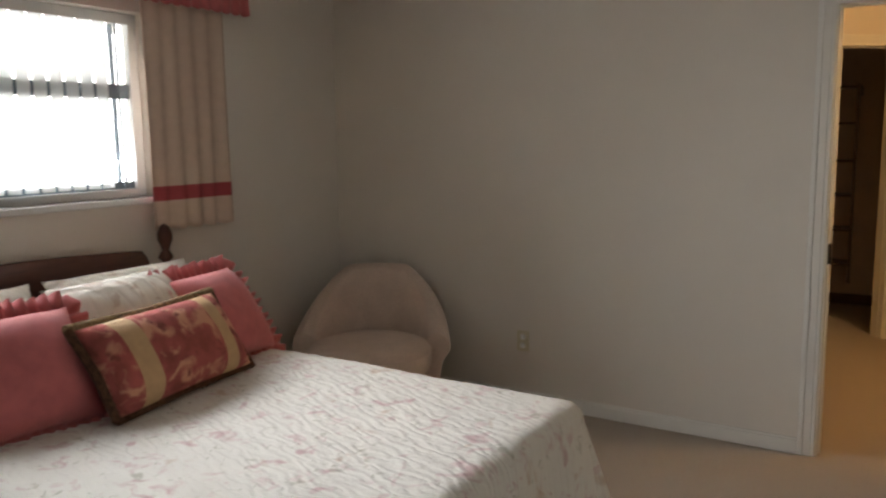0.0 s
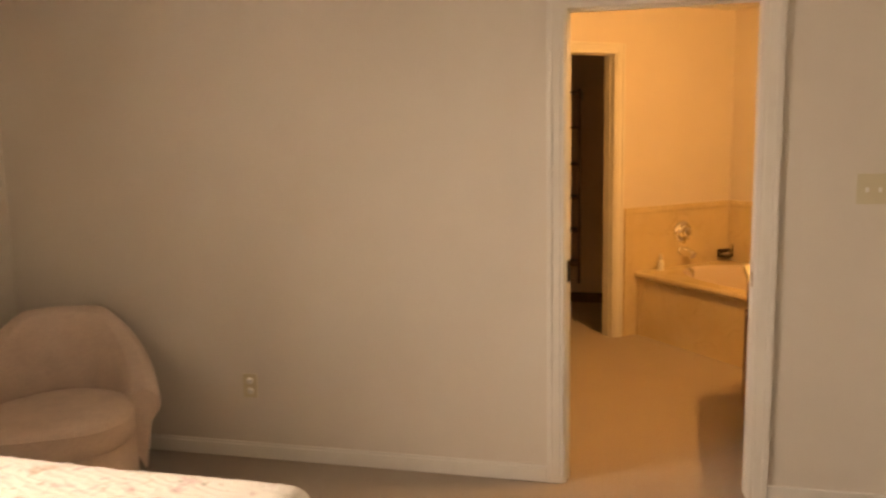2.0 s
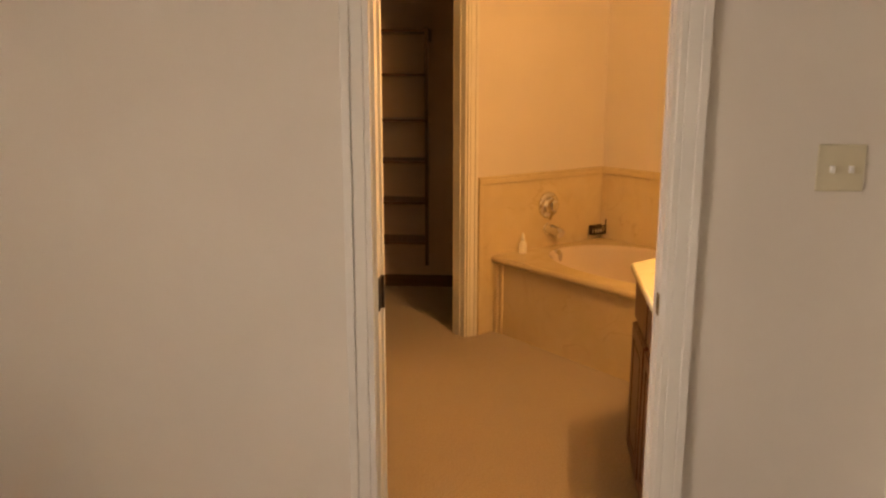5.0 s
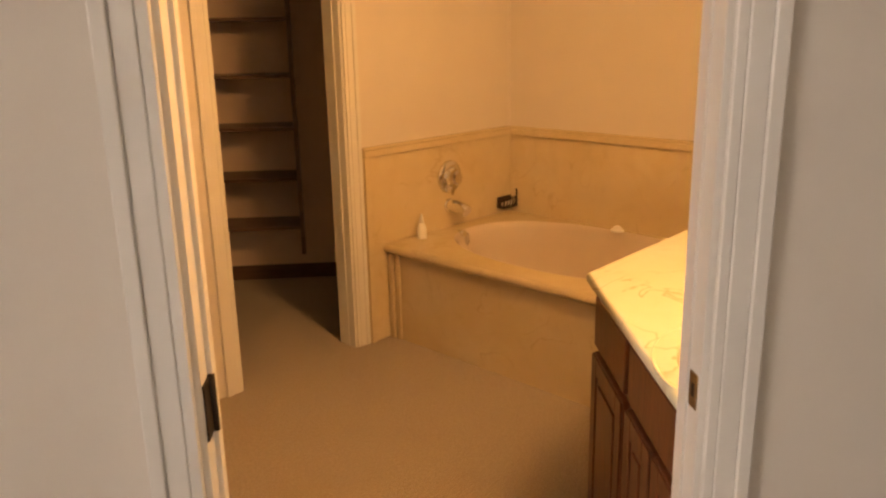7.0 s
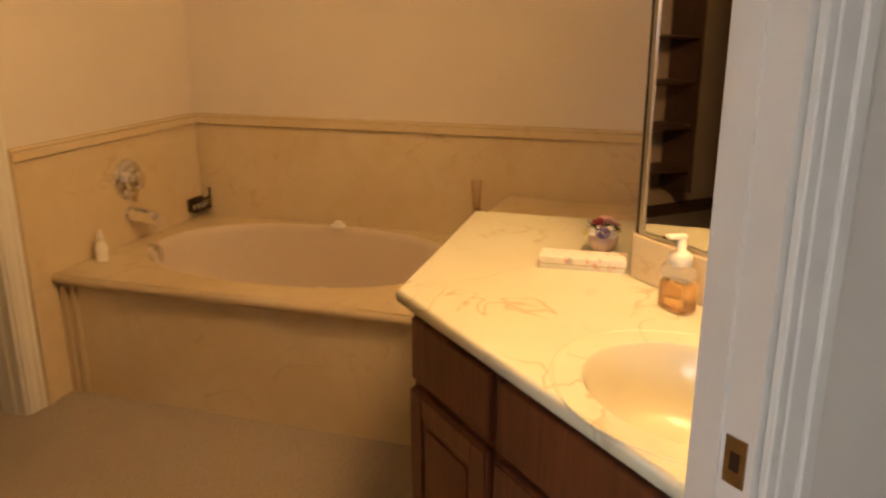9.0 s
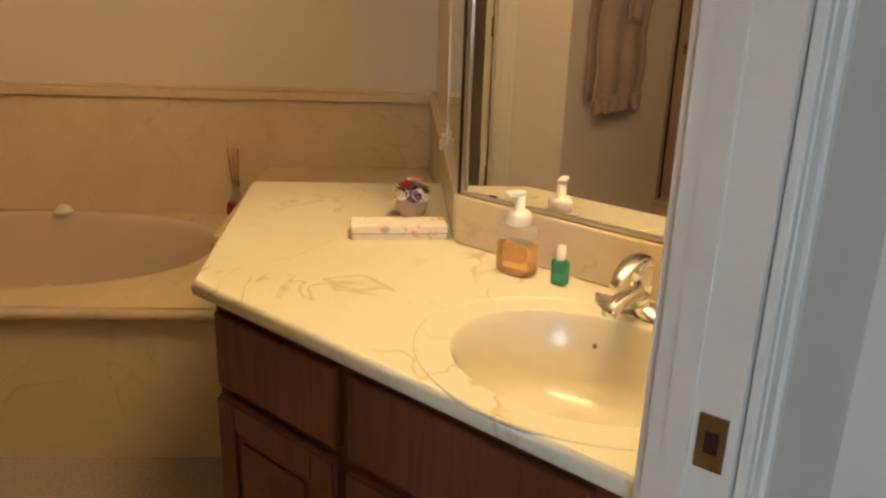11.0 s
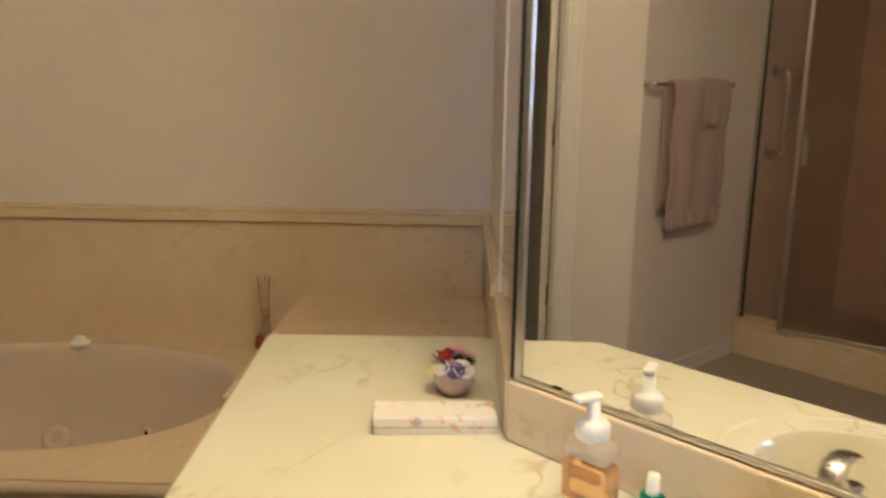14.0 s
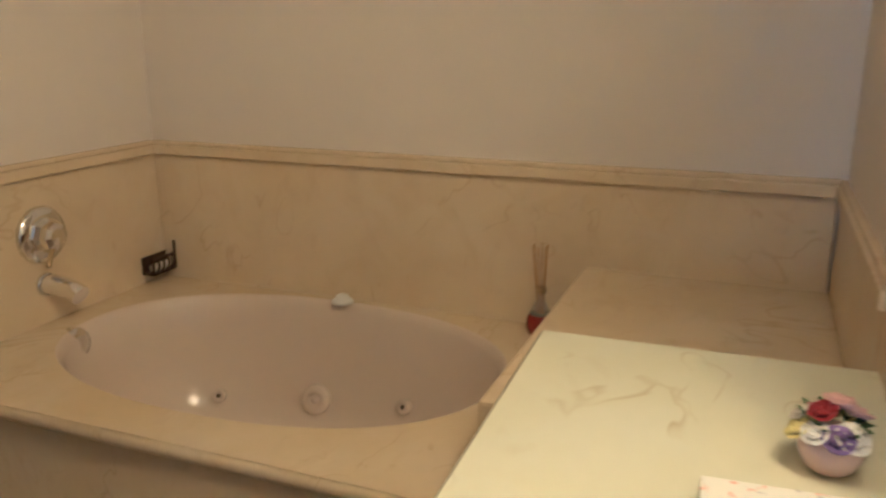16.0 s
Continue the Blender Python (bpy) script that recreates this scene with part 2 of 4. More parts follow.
# ---------- mesh helpers ----------
def finish(name, bm, material, m=ID, parent=None, smooth=False, bevel=0.0, segs=2):
    bmesh.ops.recalc_face_normals(bm, faces=bm.faces)
    me = bpy.data.meshes.new(name)
    bm.to_mesh(me)
    bm.free()
    for x in (material if isinstance(material, (list, tuple)) else [material]):
        me.materials.append(x)
    if smooth:
        for p in me.polygons:
            p.use_smooth = True
    ob = new(name, me)
    if parent:
        ob.parent = parent
        ob.matrix_basis = m
    else:
        ob.matrix_basis = m
    if bevel:
        b = ob.modifiers.new("bevel", 'BEVEL')
        b.width, b.segments, b.limit_method = bevel, segs, 'ANGLE'
    return ob


def addbox(bm, a, b):
    vs = [bm.verts.new((x, y, z)) for x in (a[0], b[0]) for y in (a[1], b[1]) for z in (a[2], b[2])]
    for f in ((0, 1, 3, 2), (4, 6, 7, 5), (0, 4, 5, 1), (2, 3, 7, 6), (0, 2, 6, 4), (1, 5, 7, 3)):
        bm.faces.new([vs[i] for i in f])


def boxes(name, lst, material, m=ID, parent=None, bevel=0.0, segs=2):
    bm = bmesh.new()
    for a, b in lst:
        addbox(bm, a, b)
    return finish(name, bm, material, m, parent, bevel=bevel, segs=segs)


def box(name, a, b, material, m=ID, parent=None, bevel=0.0, segs=2):
    return boxes(name, [(a, b)], material, m, parent, bevel, segs)


def prism(name, pts, z0, z1, material, m=ID, parent=None, bevel=0.0, lid=True):
    bm = bmesh.new()
    lo = [bm.verts.new((x, y, z0)) for x, y in pts]
    hi = [bm.verts.new((x, y, z1)) for x, y in pts]
    bm.faces.new(lo)
    if lid:
        bm.faces.new(hi)
    for i in range(len(pts)):
        j = (i + 1) % len(pts)
        bm.faces.new((lo[i], lo[j], hi[j], hi[i]))
    return finish(name, bm, material, m, parent, bevel=bevel)


def lathe(name, prof, material, m=ID, parent=None, n=24, sx=1.0, sy=1.0, smooth=True):
    bm = bmesh.new()
    rings = []
    for r, z in prof:
        rings.append([bm.verts.new((r * sx * math.cos(2 * math.pi * i / n), r * sy * math.sin(2 * math.pi * i / n), z)) for i in range(n)])
    for a, b in zip(rings, rings[1:]):
        for i in range(n):
            j = (i + 1) % n
            bm.faces.new((a[i], a[j], b[j], b[i]))
    for r, (rad, z) in ((rings[0], prof[0]), (rings[-1], prof[-1])):
        if rad > 0.0005:
            bm.faces.new(r)
    bmesh.ops.remove_doubles(bm, verts=bm.verts, dist=0.00005)
    return finish(name, bm, material, m, parent, smooth)


def tube(name, pts, r, material, m=ID, parent=None):
    cu = bpy.data.curves.new(name, 'CURVE')
    cu.dimensions, cu.bevel_depth, cu.bevel_resolution, cu.use_fill_caps = '3D', r, 3, True
    sp = cu.splines.new('POLY')
    sp.points.add(len(pts) - 1)
    for p, q in zip(sp.points, pts):
        p.co = (*q, 1)
    tmp = bpy.data.objects.new(name, cu)
    scene.collection.objects.link(tmp)
    dg = bpy.context.evaluated_depsgraph_get()
    me = bpy.data.meshes.new_from_object(tmp.evaluated_get(dg))
    bpy.data.objects.remove(tmp)
    me.materials.clear()
    me.materials.append(material)
    for p in me.polygons:
        p.use_smooth = True
    ob = new(name, me)
    if parent:
        ob.parent = parent
    ob.matrix_basis = m
    return ob


def arc(p0, p1, p2, n=10):
    a, b, c = Vector(p0), Vector(p1), Vector(p2)
    return [tuple((1 - t) ** 2 * a + 2 * t * (1 - t) * b + t * t * c) for t in (i / n for i in range(n + 1))]


def thing(name, m, label, category, group=""):
    e = new(name)
    e.empty_display_size = 0.1
    e.matrix_basis = m
    return tagged(e, label, category, group)


def S(ob, label=""):
    return tagged(ob, label, kind="structure")


def T(x, y, z, rz=0):
    return Matrix.Translation((x, y, z)) @ Matrix.Rotation(radians(rz), 4, 'Z')


# ---------- setting ----------
S(box("floor", (-6, -6, -0.12), (9, 10, 0.0), CARPET), "tan cut-pile carpet through bedroom, bath and closet")
S(box("ceiling", (-6, -6, CEIL), (9, 10, CEIL + 0.12), CEILP), "white textured ceiling")

DOORH = 2.05
# the wall between bedroom and bath, with the doorway
S(boxes("wall_door", [((-2.95, 0, 0), (-0.03, 0.09, CEIL)), ((0.761, 0, 0), (1.37, 0.09, CEIL)), ((-0.03, 0, DOORH + 0.02), (0.761, 0.09, CEIL))], WALL, BR), "off-white painted wall with a doorway to the bath")
# window wall
WN0, WN1, WZ0, WZ1 = -3.02, -1.38, 1.24, 2.10
S(boxes("wall_window", [((-2.97, -5.3, 0), (-2.83, WN0, CEIL)), ((-2.97, WN1, 0), (-2.83, 0, CEIL)), ((-2.97, WN0, 0), (-2.83, WN1, WZ0)), ((-2.97, WN0, WZ1), (-2.83, WN1, CEIL))], WALL, BR), "off-white painted wall with the bedroom window")
# the opening is made up, a gap to hold the added fill lamp
S(boxes("wall_rear", [((-2.83, -5.35, 0), (-1.4, -5.2, CEIL)), ((0.2, -5.35, 0), (1.37, -5.2, CEIL)), ((-1.4, -5.35, 0), (0.2, -5.2, 0.9)), ((-1.4, -5.35, 2.1), (0.2, -5.2, CEIL))], WALL, BR), "off-white painted rear bedroom wall")
# wall at the right with the second doorway
S(boxes("wall_right", [((1.37, -5.35, 0), (1.49, -1.0, CEIL)), ((1.37, -0.19, 0), (1.49, 0.12, CEIL)), ((1.37, -1.0, DOORH + 0.02), (1.49, -0.19, CEIL))], WALL, BR), "off-white painted wall with a second doorway")
S(boxes("wall_side_room", [((1.49, 0.42, 0), (2.8, 0.54, CEIL)), ((2.7, -1.8, 0), (2.82, 0.42, CEIL)), ((1.49, -1.8, 0), (2.7, -1.7, CEIL))], BWALL, BR))
# bath
S(box("wall_bath_back", (6.25, 3.95, 0), (6.37, 7.2, CEIL), BWALL), "pinkish beige painted wall behind the tub")
CX0, CX1, CH = 4.44, 5.072, 2.085
S(boxes("wall_bath_valve", [((4.10, 6.235, 0), (CX0 - 0.02, 6.355, CEIL)), ((CX1 + 0.02, 6.235, 0), (6.25, 6.355, CEIL)), ((CX0 - 0.02, 6.235, CH + 0.02), (CX1 + 0.02, 6.355, CEIL))], BWALL), "beige painted bath wall with the closet doorway")
S(box("wall_bath_side", (4.83, 3.95, 0), (6.25, 4.083, CEIL), BWALL), "pale painted wall at the vanity's end")
S(box("wall_mirror", (-0.68, -0.10, 0), (0.0, 0, CEIL), BWALL, VM), "painted wall behind the mirror")
S(box("wall_towel", (-1.66, 1.94, 0), (-0.60, 2.04, CEIL), BWALL, BR), "grey-beige painted wall with the towel bar")
S(boxes("wall_shower", [((-2.95, 0.12, 0), (-2.85, 1.94, CEIL)), ((-2.85, 1.94, 0), (-1.66, 2.04, CEIL)), ((-2.85, 0.12, 0), (-1.66, 0.15, CEIL))], SHOWERT, BR), "brown shower stall walls")
S(boxes("wall_closet", [((-2.95, 3.78, 0), (1.2, 3.9, CEIL)), ((-2.95, 2.04, 0), (-2.85, 3.78, CEIL))], CLOSETP, BR), "dim beige closet wall")


# ---------- trim ----------
def casing(name, x0, x1, h, y0, side, m, w=0.075):
    """Stepped moulding round an opening; y0 is the wall's face and side the way out of it."""
    def y(d):
        return (y0, y0 + side * d) if side > 0 else (y0 - d, y0)
    lst = []
    for a, b, d in ((0.0, 0.018, 0.011), (0.018, 0.052, 0.0125), (0.052, w, 0.017)):
        lo, hi = y(d)
        lst += [((x0 - b, lo, 0), (x0 - a, hi, h + b)), ((x1 + a, lo, 0), (x1 + b, hi, h + b)), ((x0 - a, lo, h + a), (x1 + a, hi, h + b))]
    return S(boxes(name, lst, TRIM, m, bevel=0.002, segs=1), "cream painted door casing")


def jambs(name, x0, x1, h, y0, y1, m):
    e = 0.002
    return S(boxes(name, [((x0 - 0.02, y0 + e, 0), (x0, y1 - e, h)), ((x1, y0 + e, 0), (x1 + 0.02, y1 - e, h)), ((x0 - 0.02, y0 + e, h), (x1 + 0.02, y1 - e, h + 0.02)),
                   ((x0, y0 + 0.045, 0), (x0 + 0.008, y0 + 0.07, h)), ((x1 - 0.004, y0 + 0.045, 0), (x1, y0 + 0.07, h)), ((x0, y0 + 0.045, h - 0.008), (x1, y0 + 0.07, h))], TRIM, m), "cream painted door jamb with stops")


jambs("trim_jamb_bath", -0.01, 0.741, DOORH, 0, 0.09, BR)
casing("trim_casing_bath", -0.02, 0.751, DOORH, 0, -1, BR)
casing("trim_casing_bath_inner", -0.02, 0.753, DOORH, 0.09, 1, BR, 0.06)
jambs("trim_jamb_closet", CX0, CX1, CH, 6.235, 6.355, ID)
casing("trim_casing_closet", CX0 - 0.01, CX1 + 0.01, CH, 6.235, -1, ID)
# second doorway lies in a wall that runs the other way
B2 = BR @ Matrix.Translation((1.37, 0, 0)) @ Matrix.Rotation(radians(90), 4, 'Z')
jambs("trim_jamb_second", -0.98, -0.21, DOORH, -0.12, 0, B2)
casing("trim_casing_second", -0.99, -0.20, DOORH, 0, 1, B2)

S(boxes("baseboard", [((-2.83, -0.014, 0), (-0.097, 0, 0.065)), ((-2.83, -0.009, 0.065), (-0.097, 0, 0.078)), ((0.828, -0.014, 0), (1.37, 0, 0.065)), ((-2.83, -5.2, 0), (-2.816, -0.014, 0.065)), ((1.356, -5.2, 0), (1.37, -1.07, 0.065))], TRIM, BR, bevel=0.002, segs=1), "cream painted baseboard")
S(boxes("baseboard_closet", [((-2.85, 3.766, 0), (0.8, 3.78, 0.09))], SHELFW, BR), "dark closet baseboard")
S(box("baseboard_towel", (-1.575, 1.928, 0), (-0.6, 1.94, 0.08), TRIM, BR))


# ---------- bedroom window ----------
def window():
    w = S(boxes("window_1", [((-2.95, WN0, WZ0), (-2.90, WN0 + 0.05, WZ1)), ((-2.95, WN1 - 0.05, WZ0), (-2.90, WN1, WZ1)), ((-2.95, WN0, WZ1 - 0.05), (-2.90, WN1, WZ1)), ((-2.95, WN0, WZ0), (-2.90, WN1, WZ0 + 0.04)),
                             ((-2.90, WN0 - 0.02, WZ0 - 0.03), (-2.80, WN1 + 0.02, WZ0))], WINFR, BR, bevel=0.004), "white framed bedroom window with vertical blinds and sill")
    boxes("meeting_rail", [((-2.955, WN0 + 0.05, 1.705), (-2.925, WN1 - 0.05, 1.775)), ((-2.955, WN0 + 0.05, WZ0 + 0.04), (-2.925, WN1 - 0.05, WZ0 + 0.075)), ((-2.955, WN1 - 0.125, WZ0 + 0.04), (-2.925, WN1 - 0.115, WZ1 - 0.05))], WINDK, parent=w)
    g = box("pane", (-2.945, WN0 + 0.05, WZ0 + 0.04), (-2.941, WN1 - 0.05, WZ1 - 0.05), GLASS, parent=w)
    g.visible_shadow = False
    n, y = 0, WN0 + 0.06
    sl = None
    while y < WN1 - 0.16:
        if sl is None:
            sl = box("slat", (-0.0015, 0, 0), (0.0015, 0.052, WZ1 - WZ0 - 0.10), BLIND)
            sl.parent = w
            sl.matrix_basis = T(-2.91, y, WZ0 + 0.05, -24)
        else:
            o = new("slat", sl.data)
            o.parent = w
            o.matrix_basis = T(-2.91, y, WZ0 + 0.05, -24)
        y += 0.075
    tube("wand", [(-2.895, WN1 - 0.125, 2.05), (-2.893, WN1 - 0.125, 1.72), (-2.895, WN1 - 0.115, 1.28)], 0.006, WINDK, parent=w)


BLIND = mat("blind_vinyl", (0.88, 0.90, 0.90), 0.5, var=0.01)
_t = BLIND.node_tree
_tr = _t.nodes.new("ShaderNodeBsdfTranslucent")
_tr.inputs["Color"].default_value = (0.9, 0.92, 0.92, 1)
_mx = _t.nodes.new("ShaderNodeMixShader")
_mx.inputs[0].default_value = 0.75
_t.links.new(_t.nodes["Principled BSDF"].outputs[0], _mx.inputs[1])
_t.links.new(_tr.outputs[0], _mx.inputs[2])
_t.links.new(_mx.outputs[0], _t.nodes["Material Output"].inputs[0])
window()
bd = S(box("backdrop", (-6.0, -8, -1), (-5.9, 3, 5), OUTSIDE, BR), "overexposed bright outdoors")


# ---------- soft goods ----------
def cloth(name, x0, x1, zt, zb, fold, n, material, m, parent=None, flare=1.0, seed=0, nz=8, amp=0.02, band=None):
    """A hanging pleated cloth along x, thick by a solidify modifier."""
    rnd = random.Random(seed)
    ph = [rnd.uniform(-0.9, 0.9) for _ in range(n + 2)]
    bm = bmesh.new()
    cols = n * 8
    grid = []
    for i in range(cols + 1):
        t = i / cols
        k = t * n
        a, b = ph[int(k)], ph[int(k) + 1]
        p = a + (b - a) * (k - int(k))
        col = []
        for j in range(nz + 1):
            v = j / nz
            y = (amp * (0.35 + 0.75 * abs(p)) * (0.6 + 0.5 * v * flare)) * math.sin(2 * math.pi * k + p * (0.5 + v))
            x = x0 + (x1 - x0) * t + 0.006 * math.sin(9 * t + 3 * v)
            z = zt + (zb - zt) * v + (0.006 * math.sin(2 * math.pi * k + 1) if j == nz else 0)
            col.append(bm.verts.new((x, y, z)))
        grid.append(col)
    for i in range(cols):
        for j in range(nz):
            f = bm.faces.new((grid[i][j], grid[i + 1][j], grid[i + 1][j + 1], grid[i][j + 1]))
            if band and band[0] < f.calc_center_median().z < band[1]:
                f.material_index = 1
    ob = finish(name, bm, material, m, parent, smooth=True)
    s = ob.modifiers.new("thick", 'SOLIDIFY')
    s.thickness = 0.004
    return ob


# curtain hangs along the window wall: x of its frame runs along the wall
CW = BR @ Matrix.Translation((-2.76, 0, 0)) @ Matrix.Rotation(radians(90), 4, 'Z')
for a, b in ((-1.46, -0.97), (-3.45, -2.94)):
    c = thing("curtain", CW @ T(a, 0, 1.08), "short cream pleated curtain with a rose band near its hem", "curtain", "window curtains")
    cloth("panel", 0, b - a, 1.12, 0, 0, 5, [CURTAIN, ROSED], ID, c, seed=3, amp=0.02, nz=32, band=(0.14, 0.205))
v = thing("valance", CW @ T(-3.55, 0, 2.14), "gathered rose-red curtain valance above the window", "valance")
cloth("ruffle", 0, 2.72, 0.18, 0.0, 0, 44, ROSE, T(0, -0.055, 0), v, seed=5, amp=0.014, nz=5)
tube("rod", [(0, 0.03, 0.16), (0, -0.05, 0.16), (2.72, -0.05, 0.16), (2.72, 0.03, 0.16)], 0.008, WINFR, parent=v)


# ---------- bed ----------
def quilt(name, parent, x0, x1, y0, y1, top, hang, r, material):
    nx, ny = 150, 130
    ex = hang + 0.05
    bm = bmesh.new()
    grid = []
    xa, xb, ya, yb = x0, x1 + ex, y0 - ex, y1 + ex
    for i in range(nx + 1):
        row = []
        for j in range(ny + 1):
            px, py = xa + (xb - xa) * i / nx, ya + (yb - ya) * j / ny
            qx, qy = min(px, x1 - r), min(max(py, y0 + r), y1 - r)
            dx, dy = px - qx, py - qy
            d = math.hypot(dx, dy)
            ux, uy = (dx / d, dy / d) if d > 1e-6 else (0, 0)
            q = r * math.pi / 2
            if d < q:
                h, z = r * math.sin(d / r), top - r * (1 - math.cos(d / r))
            else:
                e = min(d - q, hang)
                wave = 0.022 * math.sin(13 * math.atan2(uy, ux) + 5.5 * (px - py)) * min(e / 0.25, 1)
                h, z = r + 0.26 * e + wave, top - r - e
            w = noise.noise(Vector((px * 2.2, py * 2.2, 0))) * 0.009
            rid = abs(math.sin((px + py) * 60 + 3 * noise.noise(Vector((px * 3, py * 3, 4)))))
            z += w + 0.003 * rid + 0.004 * noise.noise(Vector((px * 19, py * 19, 2)))
            row.append(bm.verts.new((qx + ux * h, qy + uy * h, max(z, 0.03))))
        grid.append(row)
    for i in range(nx):
        for j in range(ny):
            bm.faces.new((grid[i][j], grid[i + 1][j], grid[i + 1][j + 1], grid[i][j + 1]))
    return finish(name, bm, material, ID, parent, smooth=True)


def bed():
    b = thing("bed", BR @ T(-1.65, -2.19, 0), "queen bed with white floral quilt and dark turned-post wooden headboard", "bed")
    box("mattress", (-1.02, -0.74, 0.22), (1.02, 0.74, 0.56), WHITEP, parent=b, bevel=0.05)
    box("box_base", (-1.02, -0.74, 0.04), (1.02, 0.74, 0.22), FRINGE, parent=b)
    quilt("quilt", b, -1.03, 1.07, -0.78, 0.78, 0.605, 0.50, 0.07, QUILT)
    # headboard: turned posts and a shaped panel
    for s in (-1, 1):
        lathe("post", [(0.0, 0), (0.034, 0.0), (0.036, 0.75), (0.030, 0.78), (0.042, 0.80), (0.044, 0.83), (0.036, 0.86), (0.022, 0.90), (0.020, 0.935), (0.036, 0.95), (0.030, 0.965), (0.017, 0.985), (0.024, 1.01), (0.036, 1.04), (0.035, 1.07), (0.022, 1.10), (0.010, 1.11), (0.0, 1.115)], MAHOG, T(-1.09, s * 0.77, 0), b)
    bm = bmesh.new()
    prof = [(-0.74, 0.30), (0.74, 0.30)] + [(0.74, 0.90), (0.70, 0.905), (0.67, 0.93), (0.655, 0.97), (0.63, 1.0)] + [(0.63 - 1.26 * i / 16, 1.0 + 0.03 * math.sin(math.pi * i / 16)) for i in range(1, 16)] + [(-0.63, 1.0), (-0.655, 0.97), (-0.67, 0.93), (-0.70, 0.905), (-0.74, 0.90)]
    f0, f1 = [bm.verts.new((-1.105, y, z)) for y, z in prof], [bm.verts.new((-1.075, y, z)) for y, z in prof]
    bm.faces.new(f0), bm.faces.new(f1)
    for i in range(len(prof)):
        j = (i + 1) % len(prof)
        bm.faces.new((f0[i], f0[j], f1[j], f1[i]))
    finish("headboard_panel", bm, MAHOG, ID, b, bevel=0.006)


bed()


def cushion(name, parent, w, h, d, material, m=ID, pw=2.6, stripes=None):
    """A stuffed cushion in the x-z plane, thick along y."""
    bm = bmesh.new()
    n = 26
    sides = []
    for s in (-1, 1):
        g = []
        for i in range(n + 1):
            row = []
            for j in range(n + 1):
                a, b = 2 * i / n - 1, 2 * j / n - 1
                pinch = 1 - 0.07 * (1 - abs(b) ** 2) * abs(a) ** 3
                pinz = 1 - 0.07 * (1 - abs(a) ** 2) * abs(b) ** 3
                th = (max(0, 1 - abs(a) ** pw) * max(0, 1 - abs(b) ** pw)) ** 0.55
                wr = 0.004 * noise.noise(Vector((a * 3, b * 3, s * 2 + w * 9)))
                row.append(bm.verts.new((a * w / 2 * pinch, s * (d / 2 * th + wr * (th > 0.05)), b * h / 2 * pinz)))
            g.append(row)
        sides.append(g)
        for i in range(n):
            for j in range(n):
                f = bm.faces.new((g[i][j], g[i + 1][j], g[i + 1][j + 1], g[i][j + 1]))
                if stripes:
                    a = (2 * (i + 0.5) / n - 1)
                    f.material_index = 1 if any(lo < a < hi for lo, hi in stripes) else 0
    bmesh.ops.remove_doubles(bm, verts=bm.verts, dist=0.0008)
    return finish(name, bm, material, m, parent, smooth=True)


def ruffle(name, parent, w, h, depth, material, waves=46):
    bm = bmesh.new()
    per = 2 * (w + h)
    inner, mid, outer = [], [], []
    n = waves * 6
    for i in range(n):
        t = i / n * per
        if t < w:
            p, o = (-w / 2 + t, -h / 2), (0, -1)
        elif t < w + h:
            p, o = (w / 2, -h / 2 + t - w), (1, 0)
        elif t < 2 * w + h:
            p, o = (w / 2 - (t - w - h), h / 2), (0, 1)
        else:
            p, o = (-w / 2, h / 2 - (t - 2 * w - h)), (-1, 0)
        cx, cz = p[0] / (w / 2), p[1] / (h / 2)
        o = Vector((o[0] + 0.6 * cx ** 5, o[1] + 0.6 * cz ** 5)).normalized()
        k = math.sin(2 * math.pi * waves * i / n) + 0.4 * math.sin(2 * math.pi * waves * 0.37 * i / n)
        for lst, e, am in ((inner, -0.012, 0.002), (mid, depth * 0.5, 0.012), (outer, depth * (1 + 0.12 * math.sin(i * 0.31)), 0.02)):
            lst.append(bm.verts.new((p[0] * 0.985 + o.x * e, am * k, p[1] * 0.985 + o.y * e)))
    for a, b in ((inner, mid), (mid, outer)):
        for i in range(n):
            j = (i + 1) % n
            bm.faces.new((a[i], a[j], b[j], b[i]))
    ob = finish(name, bm, material, ID, parent, smooth=True)
    ob.modifiers.new("thick", 'SOLIDIFY').thickness = 0.003
    return ob


def lean(u, n, z, rz, tilt):
    """Cushion standing on the bed: its width runs along n when rz is 0, tilt leans it back to the headboard."""
    return BR @ Matrix.Translation((u, n, z)) @ Matrix.Rotation(radians(90 + rz), 4, 'Z') @ Matrix.Rotation(radians(-tilt), 4, 'X')


for n in (-1.80, -2.55):
    p = thing("sleeping_pillow", lean(-2.46, n, 0.79, 0, 34), "white floral quilted pillow leaning on the headboard", "pillow", "bed pillows")
    cushion("case", p, 0.70, 0.42, 0.24, FLORALP)
p = thing("sleeping_pillow", lean(-2.17, -2.05, 0.83, 4, 38), "white floral quilted pillow propped between the cushions", "pillow", "bed pillows")
cushion("case", p, 0.56, 0.40, 0.20, FLORALP)
for n, rz, u in ((-1.66, 8, -2.13), (-2.56, -8, -2.05)):
    p = thing("ruffled_cushion", lean(u, n, 0.775, rz, 36), "rose-pink square cushion with a ruffled edge", "cushion", "rose cushions")
    cushion("cover", p, 0.44, 0.42, 0.23, ROSE)
    ruffle("frill", p, 0.44, 0.42, 0.055, ROSE)
p = thing("tapestry_cushion", lean(-1.92, -2.085, 0.762, 8, 34), "red and gold tapestry cushion with dark brown fringed edges", "cushion")
cushion("cover", p, 0.70, 0.34, 0.22, [TAPESTRY, GOLDF], stripes=((-0.72, -0.45), (0.45, 0.72)))


